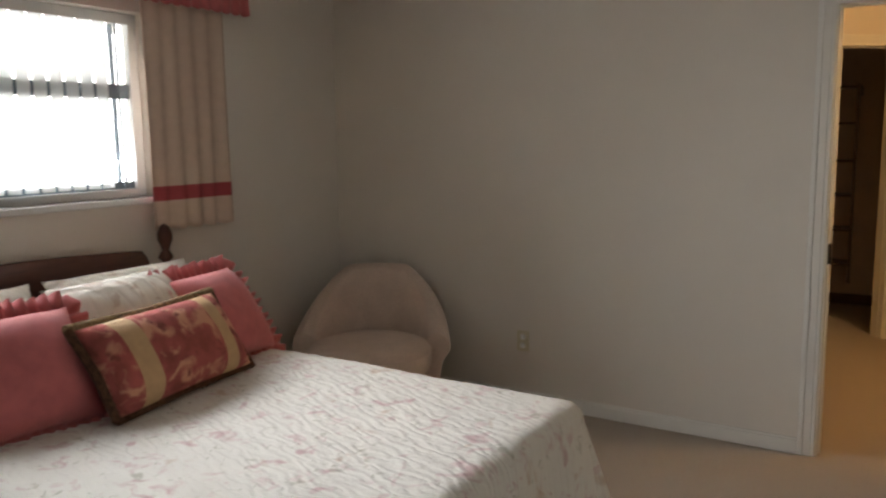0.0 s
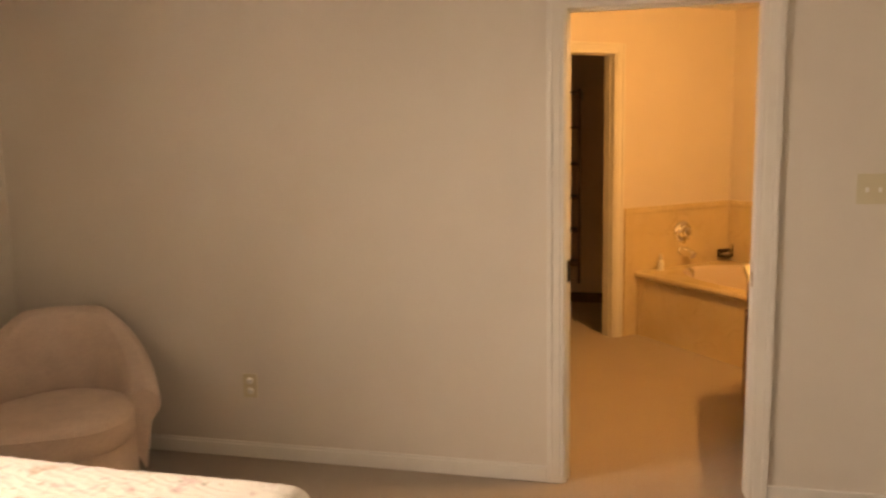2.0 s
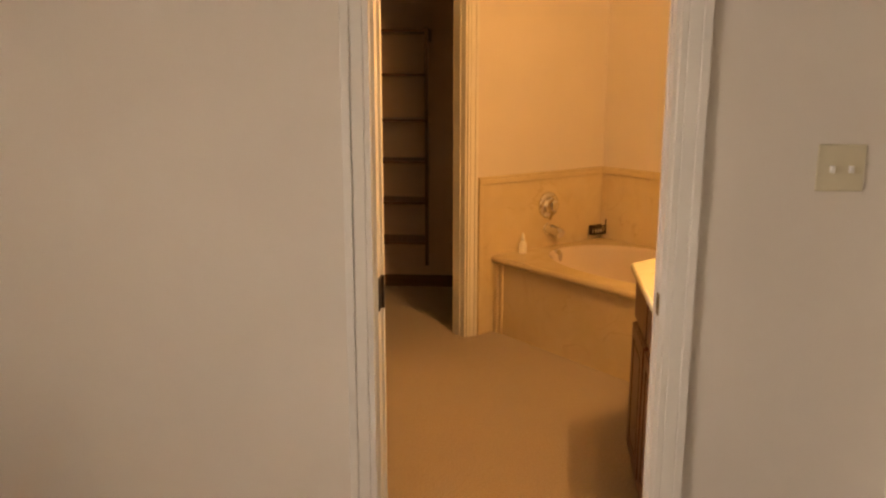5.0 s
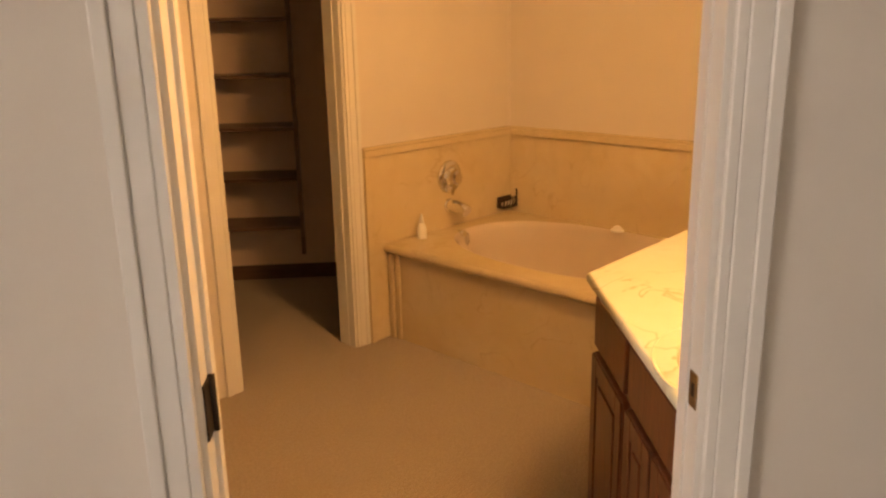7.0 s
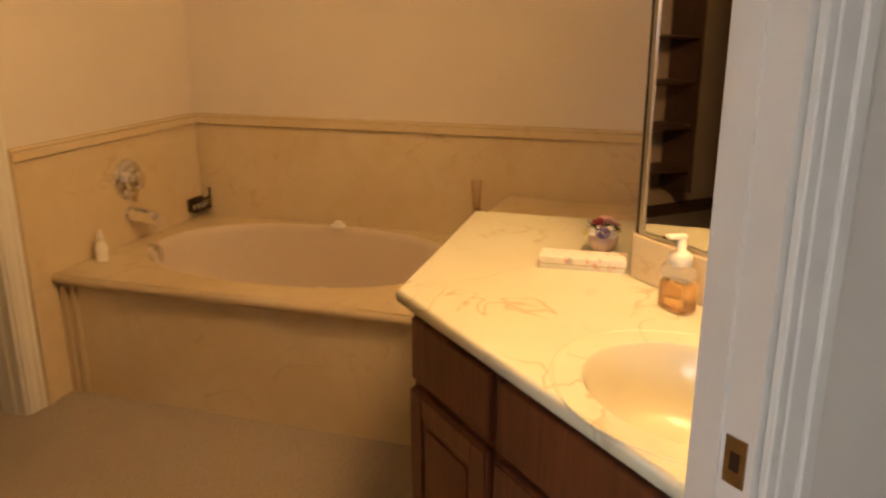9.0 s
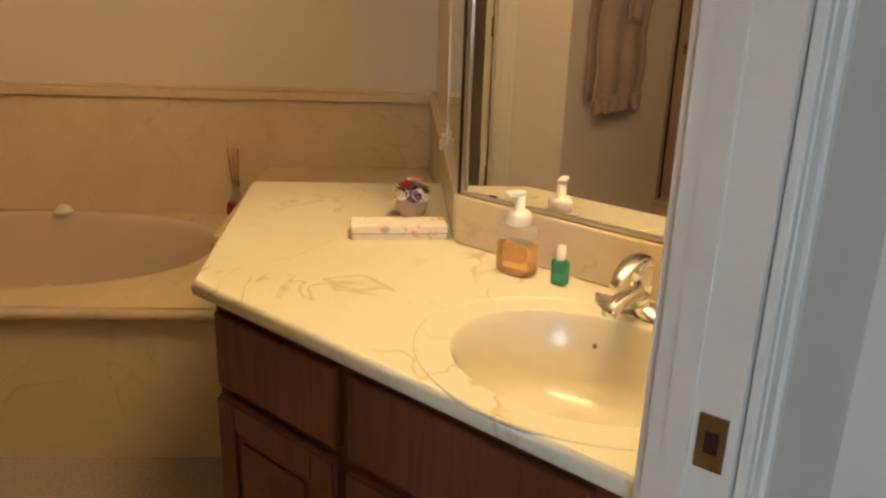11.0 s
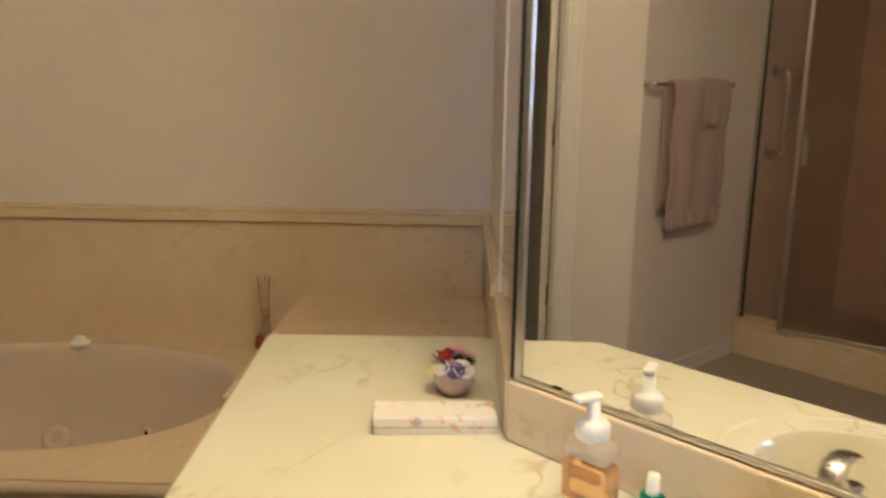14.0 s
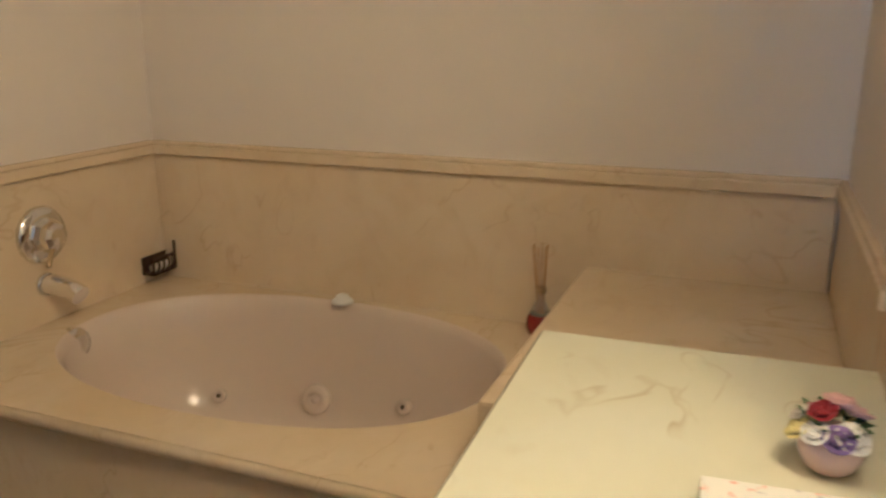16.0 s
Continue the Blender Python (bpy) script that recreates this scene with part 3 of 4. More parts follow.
def fringe(parent, pts, material, r=0.017):
    bm = bmesh.new()
    rnd = random.Random(4)
    for i in range(len(pts) - 1):
        a, b = Vector(pts[i]), Vector(pts[i + 1])
        steps = int((b - a).length / 0.004)
        for s in range(steps):
            c = a.lerp(b, s / steps)
            for k in range(4):
                d = Vector((rnd.gauss(0, 1), rnd.gauss(0, 1), rnd.gauss(0, 1))).normalized()
                e = c + d * r * rnd.uniform(0.7, 1.3)
                o = Vector((rnd.gauss(0, 1), rnd.gauss(0, 1), rnd.gauss(0, 1))).normalized() * 0.004
                bm.faces.new([bm.verts.new(q) for q in (c + o, c - o, e)])
    tagged(finish("fringe", bm, material, ID, parent), kind="stuff")
    tube("cord", pts, r * 0.72, material, parent=parent)


fringe(p, [(-0.345, 0, -0.17), (-0.33, 0, 0.0), (-0.345, 0, 0.17)], FRINGE, 0.022)
fringe(p, [(-0.35, 0, 0.175), (0.0, 0, 0.163), (0.35, 0, 0.175)], FRINGEL, 0.022)
fringe(p, [(-0.345, 0, -0.17), (0.0, 0, -0.16), (0.345, 0, -0.17), (0.33, 0, 0.0), (0.345, 0, 0.17)], FRINGE)


# ---------- barrel chair ----------
def barrel_chair():
    c = thing("armchair", BR @ T(-2.20, -0.52, 0, -62) @ Matrix.Diagonal((0.86, 0.86, 0.97, 1)), "blush-pink upholstered barrel armchair in the room's corner", "armchair")
    bm = bmesh.new()
    # shell: x is the front; goes round the back from arm to arm
    n, rings = 40, []
    for i in range(n + 1):
        a = radians(84 + (276 - 84) * i / n)
        k = abs(i / n * 2 - 1)
        top = 0.81 - 0.02 * k - 0.32 * (lambda q: q * q * (3 - 2 * q) * 0.5 + q * 0.5)(max(0, (k - 0.30) / 0.70))
        c0, s0 = math.cos(a), math.sin(a)
        ro, ri = 0.455, 0.335 - 0.02 * (1 - k)
        fl = 0.92 + 0.17 * k
        prof = [(ro - 0.05, 0.08), (ro - 0.015, 0.30), (ro * fl, top - 0.10), (ro * fl - 0.01, top - 0.035), ((ro * fl + ri) / 2 + 0.01, top), (ri + 0.02, top - 0.03), (ri, top - 0.11), (ri - 0.015, 0.42), (ri - 0.01, 0.25)]
        rings.append([bm.verts.new((r * c0, r * s0 * 1.03, z)) for r, z in prof])
    for p, q in zip(rings, rings[1:]):
        for j in range(len(p) - 1):
            bm.faces.new((p[j], p[j + 1], q[j + 1], q[j]))
    bm.faces.new(rings[0]), bm.faces.new(rings[-1])
    o = finish("backrest", bm, CHAIRF, ID, c, smooth=True, bevel=0.02)
    bm = bmesh.new()
    # seat cushion: rounded plan with a piped front
    def plan(r):
        pts = []
        for i in range(36):
            a = 2 * math.pi * i / 36
            x, y = math.cos(a), math.sin(a)
            e = 0.42 if x > 0 else 0.0
            sx = math.copysign(abs(x) ** (1 - e), x)
            sy = math.copysign(abs(y) ** (1 - e * 0.8), y)
            pts.append((0.03 + sx * (0.40 if x > 0 else 0.34) * r, sy * 0.385 * r if x > 0 else sy * 0.33 * r + math.copysign(0.055, y) * (1 - abs(x)) * r))
        return pts
    lv = [(0.90, 0.27), (0.99, 0.29), (1.0, 0.33), (1.0, 0.37), (0.985, 0.395), (0.93, 0.412), (0.8, 0.425), (0.5, 0.435), (0.2, 0.438)]
    rings = [[bm.verts.new((x, y, z)) for x, y in plan(r)] for r, z in lv]
    for p, q in zip(rings, rings[1:]):
        for j in range(36):
            bm.faces.new((p[j], p[(j + 1) % 36], q[(j + 1) % 36], q[j]))
    bm.faces.new(rings[-1]), bm.faces.new(rings[0])
    finish("seat", bm, CHAIRF, ID, c, smooth=True)
    tube("piping", [(x, y, 0.388) for x, y in plan(0.998)] + [(*plan(0.998)[0], 0.388)], 0.005, CHAIRF, parent=c)
    bm = bmesh.new()
    rings = [[bm.verts.new((x * r, y * r, z)) for x, y in plan(1.0)] for r, z in ((0.99, 0.02), (0.985, 0.15), (0.96, 0.28))]
    for p, q in zip(rings, rings[1:]):
        for j in range(36):
            bm.faces.new((p[j], p[(j + 1) % 36], q[(j + 1) % 36], q[j]))
    bm.faces.new(rings[-1])
    finish("skirt", bm, CHAIRF, ID, c, smooth=True)


barrel_chair()


# ---------- switches and plates ----------
def plate(name, m, w, h, label, cat):
    p = thing(name, m, label, cat)
    box("cover", (-w / 2, -0.006, -h / 2), (w / 2, 0, h / 2), PLATE, parent=p, bevel=0.003)
    return p


p = plate("wall_outlet", BR @ T(-1.53, -0.001, 0.365), 0.075, 0.118, "almond plastic duplex outlet on the bedroom wall", "outlet")
for z in (-0.025, 0.025):
    lathe("socket", [(0.0, 0), (0.017, 0.0), (0.017, 0.003), (0, 0.003)], WHITEP, T(0, -0.006, z) @ Matrix.Rotation(radians(90), 4, 'X'), p)
    boxes("slot", [((-0.007, -0.0105, z - 0.005), (-0.005, -0.0092, z + 0.005)), ((0.005, -0.0105, z - 0.005), (0.007, -0.0092, z + 0.005))], DARKM, parent=p)
p = plate("light_switch", BR @ T(1.165, -0.001, 1.31), 0.117, 0.118, "almond two-gang light switch beside the door", "light switch")
for x in (-0.023, 0.023):
    box("toggle", (x - 0.005, -0.018, -0.012), (x + 0.005, -0.006, 0.006), WHITEP, parent=p, bevel=0.001)


def strike(m, label="brass strike plate on the door jamb"):
    s = thing("strike_plate", m, label, "strike plate", "door strike plates")
    boxes("leaf", [((-0.014, -0.002, -0.029), (0.014, 0, -0.012)), ((-0.014, -0.002, 0.012), (0.014, 0, 0.029)), ((-0.014, -0.002, -0.012), (-0.007, 0, 0.012)), ((0.007, -0.002, -0.012), (0.014, 0, 0.012))], BRASS, parent=s)
    box("hole", (-0.007, -0.0012, -0.012), (0.007, -0.0004, 0.012), DARKM, parent=s)


strike(BR @ T(0.7405, 0.024, 0.94) @ Matrix.Rotation(radians(-90), 4, 'Z'))
strike(BR @ T(1.43, -0.2105, 0.93))
for m in (BR @ T(-0.0095, 0.022, 0.955),):
    h = thing("door_hinge", m, "dark bronze butt hinge leaf on the door jamb", "hinge", "door hinges")
    box("leaf", (0, -0.02, -0.045), (0.003, 0.02, 0.045), DARKM, parent=h, bevel=0.001)
    lathe("knuckle", [(0, -0.047), (0.006, -0.046), (0.006, 0.046), (0, 0.047)], DARKM, T(0.005, 0.022, 0), h, n=10)

# cabinet glimpsed in the next room
c = thing("dresser_cabinet", BR @ T(2.0, 0.2, 0), "dark wooden cabinet with a white top in the next room", "cabinet")
box("body", (-0.49, -0.2, 0), (0.49, 0.2, 0.80), OAK, parent=c, bevel=0.004)
box("top", (-0.5, -0.22, 0.80), (0.5, 0.21, 0.835), MARBLE, parent=c, bevel=0.008)

# ---------- closet shelves ----------
sh = thing("closet_shelving", BR @ T(-0.2, 3.48, 0), "dark wooden closet shelves on a slim upright", "shelving")
for k, z in enumerate((0.40, 0.69, 0.98, 1.27, 1.58, 1.875)):
    box("shelf", (-1.1, 0.0, z - 0.018), (-0.012, 0.29, z), SHELFW, parent=sh, bevel=0.002)
boxes("upright", [((-0.012, 0, 0.23), (0.012, 0.03, 1.89)), ((-0.012, 0.03, 1.80), (0.012, 0.29, 1.885))], SHELFW, parent=sh, bevel=0.002)
box("upright", (-1.13, 0, 0.23), (-1.10, 0.29, 1.89), SHELFW, parent=sh)


# ---------- tub ----------
def hole_sheet(bm, outer, inner, z):
    vo = [bm.verts.new((x, y, z)) for x, y in outer]
    vi = [bm.verts.new((x, y, z)) for x, y in inner]
    ed = [bm.edges.new((a[i], a[(i + 1) % len(a)])) for a in (vo, vi) for i in range(len(a))]
    bmesh.ops.triangle_fill(bm, use_beauty=True, use_dissolve=False, edges=ed)
    return vo, vi


def bowl(bm, vi, cx, cy, levels, idx=0):
    """Rings down from the rim; levels are (scale, z)."""
    prev = vi
    base = [(v.co.x - cx, v.co.y - cy) for v in vi]
    n = len(vi)
    for s, z in levels:
        ring = [bm.verts.new((cx + x * s, cy + y * s, z)) for x, y in base]
        for i in range(n):
            f = bm.faces.new((prev[i], prev[(i + 1) % n], ring[(i + 1) % n], ring[i]))
            f.smooth = True
            f.material_index = idx
        prev = ring
    f = bm.faces.new(prev)
    f.material_index = idx


def ellipse(cx, cy, a, b, n=64, p=2.0):
    return [(cx + math.copysign(abs(math.cos(t)) ** (2 / p), math.cos(t)) * a, cy + math.copysign(abs(math.sin(t)) ** (2 / p), math.sin(t)) * b) for t in (2 * math.pi * i / n for i in range(n))]


TX0, TX1, TY0, TY1, TZ = 5.27, 6.232, 4.09, 6.217, 0.49
LEDGE_Y = 4.725


def tub():
    t = thing("bathtub", T(5.72, 5.4, 0), "cream cultured marble whirlpool tub with an oval basin", "bathtub")
    ox, oy = -5.72, -5.4
    bm = bmesh.new()
    out = [(TX0 + ox, LEDGE_Y - 0.03 + oy), (TX1 + ox, LEDGE_Y - 0.03 + oy), (TX1 + ox, TY1 + oy), (TX0 + ox, TY1 + oy)]
    cx, cy = 5.80 + ox, 5.475 + oy
    vo, vi = hole_sheet(bm, out, ellipse(cx, cy, 0.405, 0.645, 72, 2.25), TZ)
    bowl(bm, vi, cx, cy, ((0.985, TZ - 0.006), (0.965, TZ - 0.03), (0.94, TZ - 0.12), (0.90, TZ - 0.24), (0.83, TZ - 0.34), (0.72, TZ - 0.40), (0.55, TZ - 0.42), (0.2, TZ - 0.425)), 1)
    finish("basin", bm, [TUBM, BOWLM], ID, t)
    # rolled front lip
    bm = bmesh.new()
    prof = [(0.03, TZ), (0.008, TZ - 0.001), (-0.004, TZ - 0.008), (-0.008, TZ - 0.02), (-0.004, TZ - 0.034), (0.006, TZ - 0.042), (0.03, TZ - 0.045)]
    rows = [[bm.verts.new((TX0 + ox + a, y + oy, z)) for a, z in prof] for y in (LEDGE_Y - 0.03, TY1)]
    for i in range(len(prof) - 1):
        bm.faces.new((rows[0][i], rows[0][i + 1], rows[1][i + 1], rows[1][i])).smooth = True
    finish("lip", bm, TUBM, ID, t)
    box("apron", (TX0 + 0.03 + ox, LEDGE_Y - 0.03 + oy, 0), (TX0 + 0.05 + ox, TY1 + oy, TZ - 0.044), TUBM, parent=t)
    boxes("corner_trim", [((TX0 + 0.018 + ox, TY1 - 0.075 + oy, 0), (TX0 + 0.03 + ox, TY1 - 0.05 + oy, TZ - 0.05)), ((TX0 + 0.012 + ox, TY1 - 0.035 + oy, 0), (TX0 + 0.03 + ox, TY1 - 0.004 + oy, TZ - 0.05))], TUBM, parent=t, bevel=0.004)
    # jets, suction and air knob
    for px, py, pz, r in ((6.03, 5.87, 0.17, 0.024), (6.125, 5.56, 0.17, 0.05), (6.115, 5.24, 0.205, 0.024)):
        m = Matrix.Translation((px + ox, py + oy, pz)) @ (Vector((cx - px - ox, (cy - py - oy) * 0.35, 0.12))).to_track_quat('Z', 'Y').to_matrix().to_4x4()
        lathe("jet", [(0, 0.004), (r * 0.35, 0.003), (r * 0.45, 0.012), (r * 0.95, 0.010), (r, 0.0), (r, -0.03)], BOWLM, m, t, n=20)
        lathe("nozzle", [(0, 0.008), (r * 0.28, 0.007), (r * 0.3, 0.0)], DARKM if r < 0.04 else BOWLM, m, t, n=12)
    lathe("air_knob", [(0.034, 0), (0.034, 0.008), (0.028, 0.013), (0.022, 0.014), (0.020, 0.024), (0.012, 0.028), (0, 0.029)], WHITEP, T(6.195 + ox, 5.485 + oy, TZ), t)
    # overflow
    m = Matrix.Translation((5.70 + ox, 6.095 + oy, 0.448)) @ Matrix.Rotation(radians(80), 4, 'X')
    lathe("overflow_plate", [(0, 0.013), (0.025, 0.013), (0.042, 0.009), (0.047, 0.0), (0.047, -0.02)], CHROME, m, t)


tub()
LED = S(box("trim_ledge", (TX0 + 0.06, 4.085, 0), (6.24, LEDGE_Y, 0.68), TUBM, bevel=0.008), "tan marble ledge between tub and vanity")

# wainscot of marble with a cap rail
RZ = 0.965
def wainscot(name, a, b, z0, z1, cap):
    S(boxes(name, [(a, b)] + cap, TUBM, bevel=0.004), "tan cultured marble wainscot with cap rail")


wainscot("trim_wainscot_back", (6.235, 4.10, 0.45), (6.25, 6.22, RZ - 0.03), 0, 0, [((6.218, 4.10, RZ - 0.04), (6.25, 6.22, RZ - 0.008)), ((6.226, 4.10, RZ - 0.008), (6.25, 6.22, RZ + 0.006))])
wainscot("trim_wainscot_valve", (5.19, 6.220, 0.0), (6.25, 6.235, RZ - 0.03), 0, 0, [((5.16, 6.203, RZ - 0.04), (6.218, 6.235, RZ - 0.008)), ((5.16, 6.211, RZ - 0.008), (6.226, 6.235, RZ + 0.006)), ((5.16, 6.207, 0), (5.19, 6.235, RZ - 0.04))])
wainscot("trim_wainscot_side", (5.35, 4.083, 0.45), (6.235, 4.098, RZ - 0.03), 0, 0, [((5.35, 4.083, RZ - 0.04), (6.235, 4.11, RZ - 0.008)), ((5.35, 4.083, RZ - 0.008), (6.235, 4.103, RZ + 0.006))])

# tub filler
f = thing("tub_faucet", T(5.735, 6.219, 0), "chrome tub valve handle and spout on the marble wall", "faucet")
RX = Matrix.Rotation(radians(90), 4, 'X')
lathe("escutcheon", [(0, 0.018), (0.055, 0.018), (0.08, 0.011), (0.086, 0.0)], CHROME, T(0, 0, 0.755) @ RX, f, n=32)
lathe("handle", [(0.052, 0.014), (0.054, 0.03), (0.046, 0.042), (0.040, 0.060), (0.026, 0.068), (0, 0.07)], CHROME, T(0, 0, 0.755) @ RX, f, n=8, smooth=False)
tube("lever", [(0.0, -0.05, 0.745), (-0.03, -0.06, 0.70), (-0.045, -0.065, 0.675)], 0.007, BRASS, parent=f)
lathe("spout_flange", [(0, 0.008), (0.034, 0.008), (0.036, 0.0)], CHROME, T(-0.005, 0, 0.605) @ RX, f)
tube("spout", arc((-0.005, 0, 0.605), (-0.005, -0.08, 0.615), (-0.005, -0.13, 0.585)), 0.031, CHROME, parent=f)

d = thing("soap_dish", T(6.17, 6.208, 0.525), "dark ornate metal soap dish on the tub wall", "soap dish")
boxes("frame", [((-0.062, -0.05, 0), (0.055, 0, 0.008)), ((-0.062, -0.05, 0.052), (0.055, -0.044, 0.060)), ((-0.062, -0.05, 0), (-0.054, -0.042, 0.06)), ((0.047, -0.05, 0), (0.055, -0.042, 0.10)), ((-0.062, -0.006, 0), (0.055, 0, 0.06))], SOAPB, parent=d, bevel=0.002)
for k in range(4):
    tube("scroll", arc((-0.045 + 0.025 * k, -0.047, 0.01), (-0.02 + 0.025 * k, -0.05, 0.03), (-0.04 + 0.025 * k, -0.047, 0.052), 6), 0.0035, SOAPB, parent=d)
box("soap", (-0.045, -0.04, 0.008), (0.04, -0.010, 0.032), WHITESOAP, parent=d, bevel=0.01, segs=3)

b = thing("lotion_bottle", T(5.46, 6.15, TZ), "small white tapered plastic bottle on the tub deck", "bottle")
lathe("body", [(0, 0), (0.022, 0.0), (0.024, 0.006), (0.024, 0.055), (0.016, 0.075), (0.011, 0.08)], WHITEP, parent=b)
lathe("nozzle", [(0.012, 0.08), (0.011, 0.095), (0.005, 0.125), (0.0, 0.128)], WHITEP, parent=b)

r = thing("reed_diffuser", T(6.17, 4.83, TZ), "glass reed diffuser with red oil and wooden reeds", "diffuser")
lathe("oil", [(0, 0.0), (0.034, 0.0), (0.041, 0.02), (0.038, 0.048), (0.030, 0.058), (0, 0.058)], REDL, parent=r)
lathe("bottle", [(0.031, 0.0585), (0.018, 0.085), (0.011, 0.10), (0.011, 0.135), (0.014, 0.138)], CLEARP, parent=r)
lathe("collar", [(0.013, 0.12), (0.015, 0.122), (0.015, 0.134), (0.013, 0.137)], BRASS, parent=r)
for k in range(6):
    a = k * 1.05
    tube("reed", [(0.006 * math.cos(a), 0.006 * math.sin(a), 0.05), (0.022 * math.cos(a), 0.022 * math.sin(a) + 0.006, 0.26)], 0.0016, REEDM, parent=r)


# ---------- vanity ----------
CT = 0.835
CC, CB, CS, CM, CK, CD = (4.585, 4.575), (5.325, 4.605), (5.34, 4.087), (4.835, 4.087), (4.366, 3.600), (3.972, 3.936)


def vanity():
    o = (4.6, 4.2)
    v = thing("vanity", T(*o, 0), "oak bathroom vanity with cream veined marble top and sink", "vanity")
    def rel(p):
        return (p[0] - o[0], p[1] - o[1])
    outer = [rel(p) for p in (CC, CB, CS, CM, CK, CD)]
    sm = VM @ Vector((-0.485, 0.305, 0))
    scx, scy = sm.x - o[0], sm.y - o[1]
    rim = []
    for x, y in ellipse(0, 0, 0.205, 0.172, 56):
        p = VM.to_3x3() @ Vector((x, y, 0))
        rim.append((scx + p.x, scy + p.y))
    bm = bmesh.new()
    vo, vi = hole_sheet(bm, outer, rim, CT)
    bowl(bm, vi, scx, scy, ((0.985, CT - 0.004), (0.955, CT - 0.015), (0.90, CT - 0.05), (0.80, CT - 0.095), (0.62, CT - 0.125), (0.36, CT - 0.138), (0.12, CT - 0.142)), 1)
    # rounded counter edge
    c = Vector((sum(p[0] for p in outer) / 6, sum(p[1] for p in outer) / 6, 0))
    n = len(outer)
    rows = [vo]
    for e, z in ((0.004, CT - 0.002), (0.008, CT - 0.008), (0.009, CT - 0.018), (0.006, CT - 0.028), (-0.004, CT - 0.034), (-0.03, CT - 0.035)):
        ring = []
        for i in range(n):
            p = Vector((*outer[i], 0))
            a = (p - Vector((*outer[i - 1], 0))).normalized()
            b = (Vector((*outer[(i + 1) % n], 0)) - p).normalized()
            na, nb = Vector((a.y, -a.x, 0)), Vector((b.y, -b.x, 0))
            if (p + na * 0.01 - c).length < (p - na * 0.01 - c).length:
                na, nb = -na, -nb
            off = (na + nb) / max(0.35, 1 + na.dot(nb))
            if i in (2, 3, 4):
                off = Vector((0, 0, 0))
            if i == 5:
                off = nb * 1.0
            if i == 1:
                off = na * 1.0
            q = p + off * e
            ring.append(bm.verts.new((q.x, q.y, z)))
        for i in range(n):
            f = bm.faces.new((rows[-1][i], rows[-1][(i + 1) % n], ring[(i + 1) % n], ring[i]))
            f.smooth = True
        rows.append(ring)
    finish("countertop", bm, [MARBLE, SINKM], ID, v)
    # body set back under the top
    body = [rel(p) for p in ((4.597, 4.545), (5.29, 4.575), (5.30, 4.09), (4.84, 4.09), (4.40, 3.64), (4.022, 3.945))]
    prism("body", body, 0.0, 0.799, OAK, ID, v, lid=False)
    # backsplash along the mirror and the side wall
    R = Matrix.Translation((-o[0], -o[1], 0))
    box("backsplash", (-0.655, 0.0, CT + 0.0005), (0.004, 0.018, 0.938), TUBM, R @ VM, v, bevel=0.004)
    box("side_splash", (4.836 - o[0], 4.083 - o[1], CT + 0.0005), (5.345 - o[0], 4.101 - o[1], 0.938), TUBM, ID, v, bevel=0.004)
    # drawer fronts and doors
    F = R @ Matrix.Translation((4.597, 4.545, 0)) @ Matrix.Rotation(math.atan2(0.600, 0.575), 4, 'Z')
    def front(name, x0, x1, z0, z1, panel):
        ob = box(name, (x0, -0.0005, z0), (x1, 0.018, z1), OAK, F, v, bevel=0.005)
        if panel:
            w = 0.055
            boxes("rail", [((x0 + 0.003, 0.018, z0 + 0.003), (x0 + w, 0.024, z1 - 0.003)), ((x1 - w, 0.018, z0 + 0.003), (x1 - 0.003, 0.024, z1 - 0.003)), ((x0 + w, 0.018, z0 + 0.003), (x1 - w, 0.024, z0 + w)), ((x0 + w, 0.018, z1 - w), (x1 - w, 0.024, z1 - 0.003))], OAK, F, v, bevel=0.004)
            box("raised_panel", (x0 + w + 0.018, 0.016, z0 + w + 0.018), (x1 - w - 0.018, 0.0235, z1 - w - 0.018), OAK, F, v, bevel=0.007)
    front("drawer_front", -0.34, -0.015, 0.632, 0.778, False)
    front("drawer_front", -0.80, -0.37, 0.632, 0.778, False)
    front("cabinet_door", -0.34, -0.015, 0.10, 0.612, True)
    front("cabinet_door", -0.58, -0.37, 0.10, 0.612, True)
    front("cabinet_door", -0.80, -0.59, 0.10, 0.612, True)
    # raised line round the bowl
    ring = [(scx + (x - scx) * 1.27, scy + (y - scy) * 1.27, CT - 0.0015) for x, y in rim]
    tube("bowl_rim", ring + ring[:1], 0.004, MARBLE, parent=v)
    # sink drain and overflow slot
    lathe("drain", [(0, 0.006), (0.012, 0.006), (0.020, 0.003), (0.024, 0.0)], CHROME, T(scx, scy, CT - 0.142), v)
    ov = VM @ Vector((-0.43, 0.165, 0))
    lathe("overflow_hole", [(0, 0.002), (0.0035, 0.0015), (0.0045, 0.0)], BRASS, Matrix.Translation((ov.x - o[0], ov.y - o[1], CT - 0.045)) @ (VM.to_3x3() @ Vector((0, 1, 0.6))).to_track_quat('Z', 'Y').to_matrix().to_4x4(), v, n=12)


vanity()

